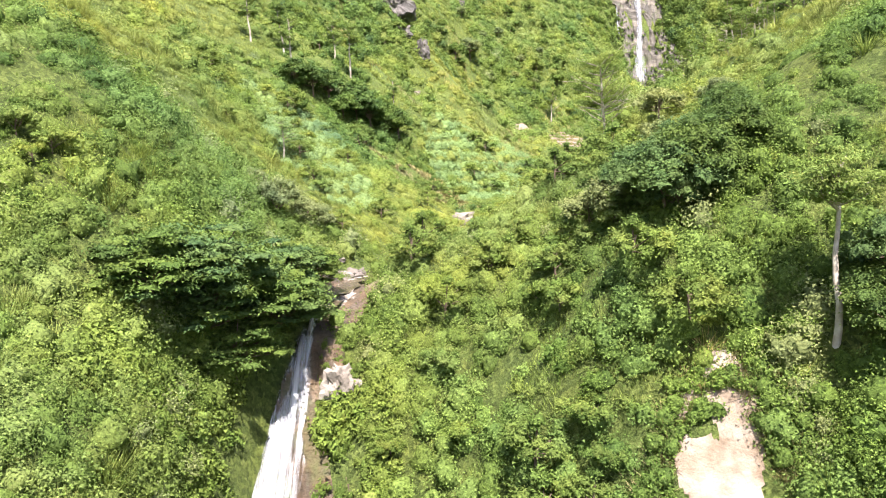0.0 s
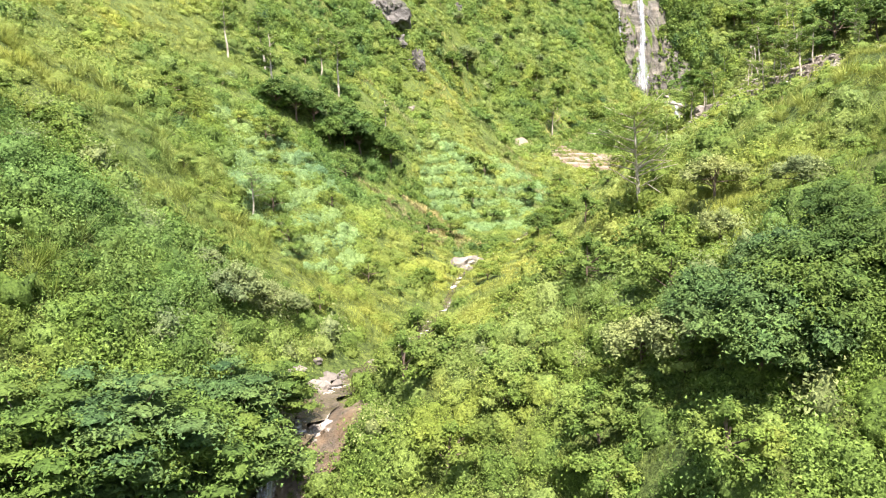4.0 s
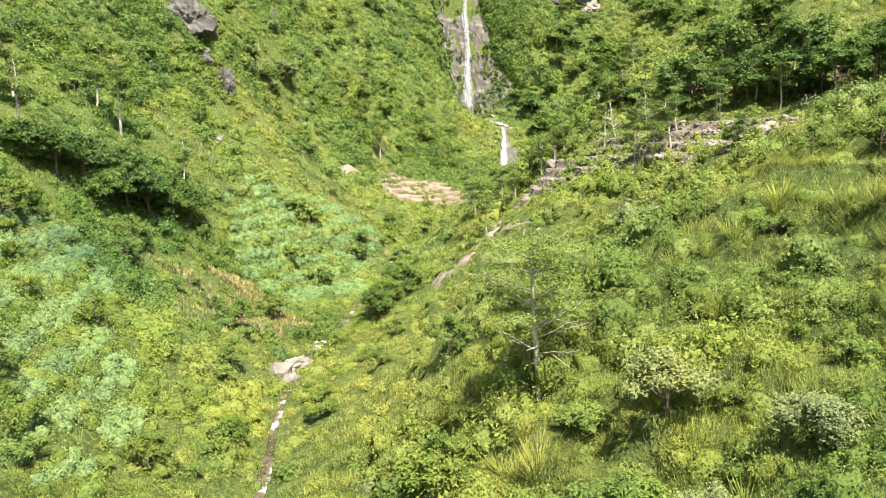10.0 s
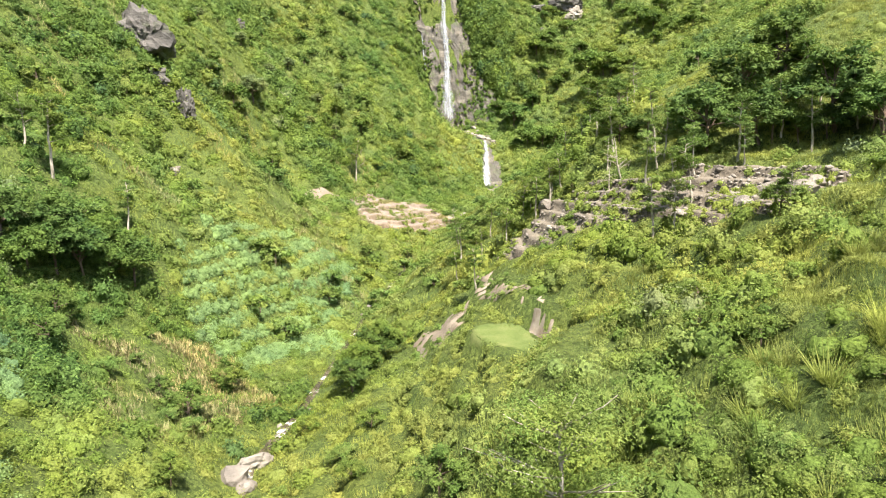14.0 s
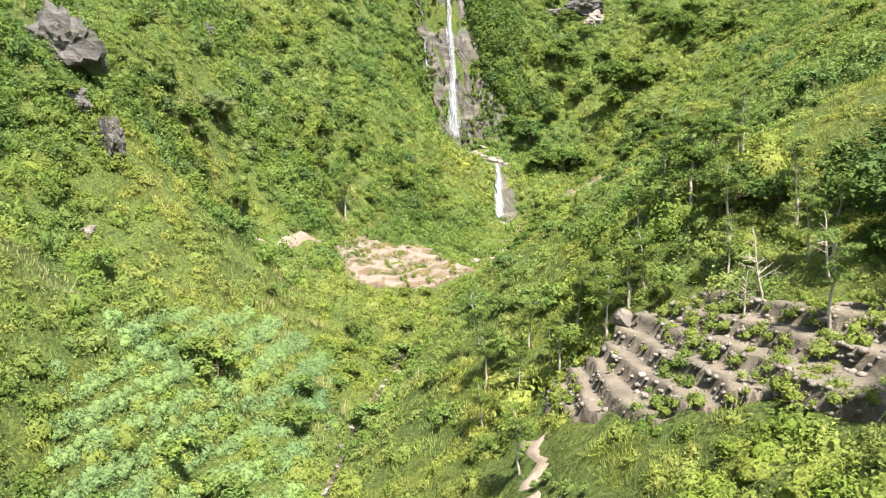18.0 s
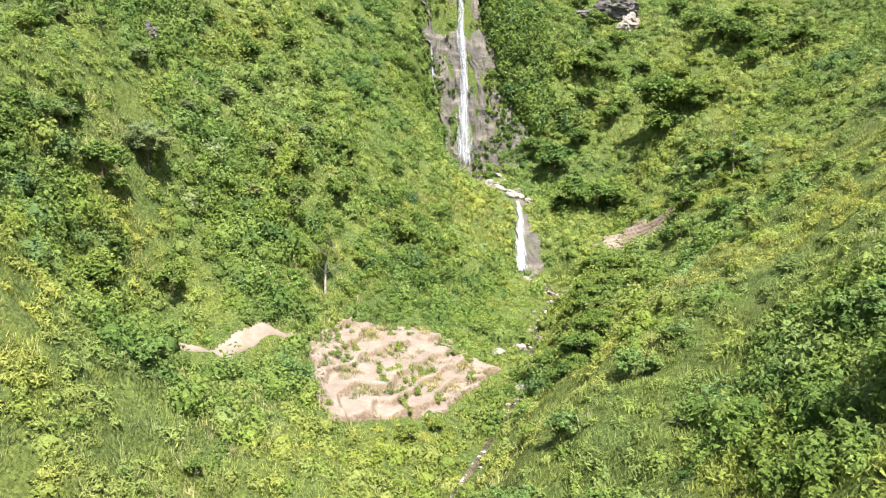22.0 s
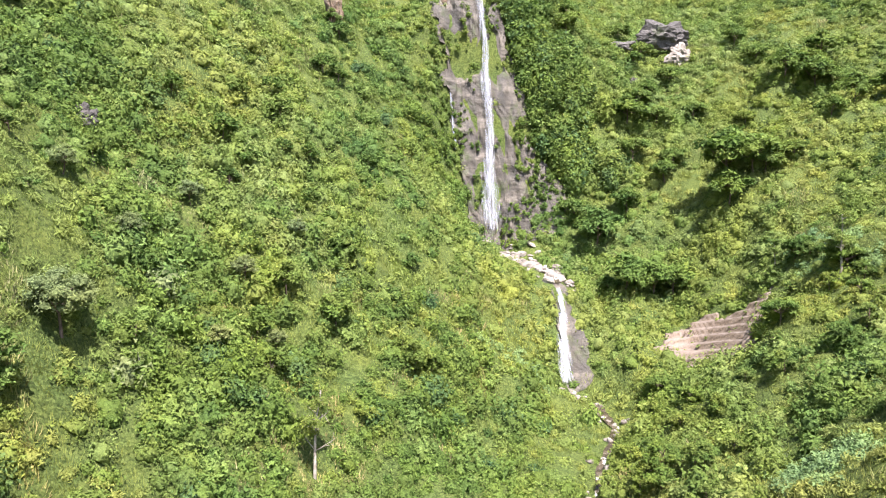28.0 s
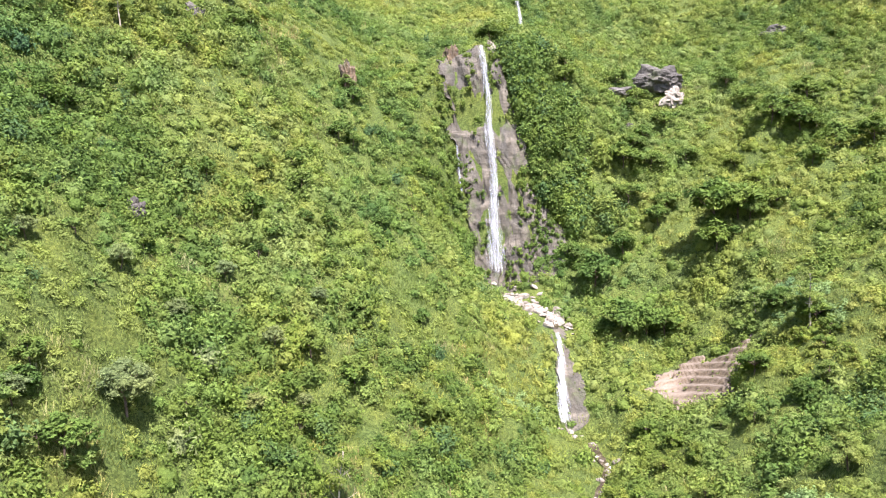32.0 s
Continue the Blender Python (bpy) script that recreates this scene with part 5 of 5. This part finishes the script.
def rock(name, seed, size, material, rough=0.28, detail=2, bed=0.55, crack=0.0):
    """A broken stone: faceted, with flat sides and an uneven outline."""
    bm = bmesh.new()
    bmesh.ops.create_icosphere(bm, subdivisions=detail, radius=1.0)
    rg = np.random.default_rng(seed)
    cuts = [(Vector(unit(rg.normal(size=3))), rg.uniform(0.55, 0.9)) for _ in range(9)]
    for v in bm.verts:
        d = v.co.normalized()
        reach = min([1.0] + [c / max(d.dot(n), 1e-3) for n, c in cuts if d.dot(n) > 0.05])
        reach *= 1 + rough * noise.noise(d * 1.7 + Vector((seed, 0, 0))) + 0.4 * rough * noise.noise(d * 5 + Vector((0, seed, 0)))
        beds = noise.noise(Vector((0, seed * 1.3, round(d.z * 2.6 + 0.8 * noise.noise(d * 2)) * 1.7)))
        reach *= 1 + bed * rough * beds
        if crack:
            reach *= 1 + crack * noise.noise(Vector((d.x * 5 + seed, d.y * 5, d.z * 1.2))) + 0.4 * crack * noise.cell(Vector((d.x * 4 + seed, d.y * 4, d.z * 2.5)))
        v.co = Vector((d.x * size[0], d.y * size[1], d.z * size[2])) * reach
    me = bpy.data.meshes.new(name)
    bm.to_mesh(me)
    bm.free()
    me.materials.append(material)
    return me


def stones(name, meshes, spots, label, group, rng, sink=0.35):
    """Sets stones at (x, y, scale) into the ground."""
    for k, (x, y, s) in enumerate(spots):
        ob = new(name, meshes[k % len(meshes)])
        ob.matrix_basis = pose(x, y, float(height(x, y)) + s * (0.5 - sink), rng.uniform(-20, 20), rng.uniform(-20, 20), rng.uniform(0, 360)) @ Matrix.Scale(s, 4)
        tagged(ob, label, "rock", group)


grey = [rock("boulder", 200 + k, (1.0, 0.8, 0.65), ROCK) for k in range(4)]
pale_stone = [rock("boulder", 210 + k, (1.0, 0.75, 0.6), PALE_ROCK) for k in range(4)]
flat_stone = [rock("boulder", 220 + k, (1.2, 0.9, 0.35), PALE_ROCK) for k in range(3)]
big = new("boulder", rock("boulder", 231, (1.8, 1.1, 0.9), PALE_ROCK, 0.4, 3, 0.2))
big.matrix_basis = pose(1.4, 106.2, float(height(1.4, 106.2)) + 0.4, 5, -8, 25)
tagged(big, "huge whitish boulder in the stream bed", "rock")
stones("boulder", grey, [(-0.3, 103.4, 1.7), (0.9, 102.2, 1.2), (46, 90.8, 1.5), (47.8, 91.2, 1.4), (46.7, 95.3, 1.2), (40, 98.8, 1.1), (43.2, 94.2, 1.3), (58.4, 224.6, 1.5), (63.4, 227, 1.5), (57.3, 211.3, 1.8), (39.6, 127.6, 1.4)], "dark grey-brown weathered boulder", "dark boulders", rng)
along = lambda n, y0, y1, off, s0, s1: [(float(stream_x(yy)) + rng.uniform(-off, off), yy, rng.uniform(s0, s1)) for yy in rng.uniform(y0, y1, n)]
stones("boulder", grey + pale_stone[:2], along(34, 50, 60, 2.2, 0.25, 0.8) + along(12, 62, 124, 1.5, 0.15, 0.5) + along(34, 150, 215, 1.8, 0.2, 0.6) + along(34, 226, 268, 2.6, 0.3, 1.0), "rounded brown-grey boulder along the stream", "boulders along the stream", rng)
ledge = [(rng.normal(0, 3.0) + float(np.interp(yy, [283, 292, 305, 313], [86, 87.5, 84, 80])), yy, rng.uniform(0.5, 1.7)) for yy in rng.uniform(283.5, 314, 120)]
stones("boulder", pale_stone + flat_stone, ledge, "pale tumbled boulder at the foot of the tall fall", "boulders below the tall fall", rng)
# the low stone walls of the terraces, and stones strewn below them
x, y = rng.uniform(32, 57, 12000), rng.uniform(87, 132, 12000)
q = (height(x, y) + 0.6 * (0.55 * value_noise(x, y, 6, 31) + 0.2 * value_noise(x, y, 2, 40))) / 1.3
q = q - np.floor(q)
walled = inside(ROCK_TERRACE, x, y, 1.0, 31) & ((q > 0.76) & (q < 0.99) | (rng.uniform(0, 1, 12000) < 0.04))
up = height(x, y) + 1.3 * (0.9 * (smooth(0.8, 1.0, q) - q) + 0.35)
rubble = [(a, b, c, rng.uniform(0.14, 0.36) + 0.3 * rng.uniform() ** 6) for a, b, c in zip(x[walled], y[walled], up[walled])][:900]
low = [rock("stone", 240 + k, (1.0, 0.8, 0.55), ROCK, 0.3, 1) for k in range(4)]
bits = []
for k, (x, y, z, size) in enumerate(rubble):
    src = low[k % 4]
    co = np.array([v.co for v in src.vertices]) * size
    spin = rng.uniform(0, 6.283)
    co = co @ np.array([[np.cos(spin), -np.sin(spin), 0], [np.sin(spin), np.cos(spin), 0], [0, 0, 1]]) + np.array([x, y, z + 0.1 * size])
    bits.append((co, np.array([tuple(p.vertices) for p in src.polygons])))
stuff("terrace_rubble", mesh_of("terrace_rubble", *joined(bits), ROCK), "angular grey stones in low walls on the cleared terraces", "rubble")


def outcrop(seed, x, y, z, size, material, label, turn=0):
    ob = new("rock_outcrop", rock("rock_outcrop", seed, size, material, 0.42, 4, 0.0, 0.2))
    ob.matrix_basis = pose(x, y, z, 0, 0, turn)
    return tagged(ob, label, "rock", "outcrops on the valley sides")


for k, (x, y, z, size, mat, label) in enumerate([
    (-15.4, 197, 95.0, (5.2, 3.8, 5.6), CRAG, "large dark craggy rock jutting from the slope"),
    (-12.7, 187, 85.8, (2.6, 2.2, 2.4), CRAG, "dark overgrown crag below a larger one"),
    (-8.4, 184.6, 80.0, (2.3, 1.8, 3.4), CRAG, "grey streaked rock face on the slope"),
    (-9.3, 172.6, 68.4, (1.3, 1.2, 1.0), PALE_ROCK, "low pale rock at the foot of the slope"),
    (2.7, 257, 108.4, (2.4, 1.9, 1.7), CRAG, "grey overhanging rock ledge among scrub"),
    (147, 346.0, 138.0, (8.0, 3.6, 4.6), CRAG, "grey cliff band high on the slope"),
    (149.5, 341.4, 131.5, (6.4, 3.2, 4.0), PALE_ROCK, "whitish bare rock face high on the slope"),
    (127, 342, 133.6, (6.5, 3.0, 2.2), CRAG, "dark ledge of rock high on the slope"),
    (128.2, 332, 121.6, (1.7, 1.6, 2.3), CRAG, "small grey rock face in the scrub"),
    (108.9, 323.4, 111.2, (2.8, 1.6, 3.0), CRAG, "grey bare patch of rock by creepers"),
    (43.6, 318, 135.2, (2.1, 2.0, 4.4), TAN_CLIFF, "tall tan rock face above the slope"),
    (73.6, 331.4, 141.5, (2.4, 2.0, 5.0), TAN_CLIFF, "reddish rock face at the top of the cliff"),
    (9.7, 305.4, 148.2, (2.8, 2.2, 2.0), CRAG, "dark rock ledge near the skyline"),
    (194, 351, float(height(194, 351)), (5.0, 3.0, 2.4), CRAG, "dark rock band near the skyline"),
    (-8.3, 45.2, 36.3, (1.25, 0.9, 1.5), PALE_ROCK, "whitish bulging rock beside the near fall"),
    (-8.0, 51.6, 40.6, (1.6, 1.2, 0.55), PALE_ROCK, "flat pale rock at the lip of the fall"),
    (86, 333, float(height(86, 333)), (2.2, 2.0, 2.0), PALE_ROCK, "white rock at the top of the tall fall"),
]):
    outcrop(300 + k, x, y, z, size, mat, label, 25 * math.sin(k * 2.3))

# scrub that grows against the foot of the outcrops
x, y = [], []
for cx, cy, r in ((-15.4, 193.6, 4), (-12.6, 185, 2.6), (-8.6, 184, 1.8), (2.6, 255.5, 2.5), (147, 339, 7), (127, 338, 5.5), (43.6, 316, 2.4), (9.4, 306.5, 3.5), (194, 348.5, 5), (-8.2, 44.2, 1.4)):
    a, q = rng.uniform(0, 6.283, 34), np.sqrt(rng.uniform(0.2, 1, 34)) * r * 1.2
    x, y = np.r_[x, cx + q * np.cos(a)], np.r_[y, cy - 0.3 + 0.6 * q * np.sin(a)]
scrub("crag_scrub", rng, x, y, 60, 0.5, 1.3, 0.42, LEAF_MID, "green scrub grown against rock outcrops", squat=1.0)
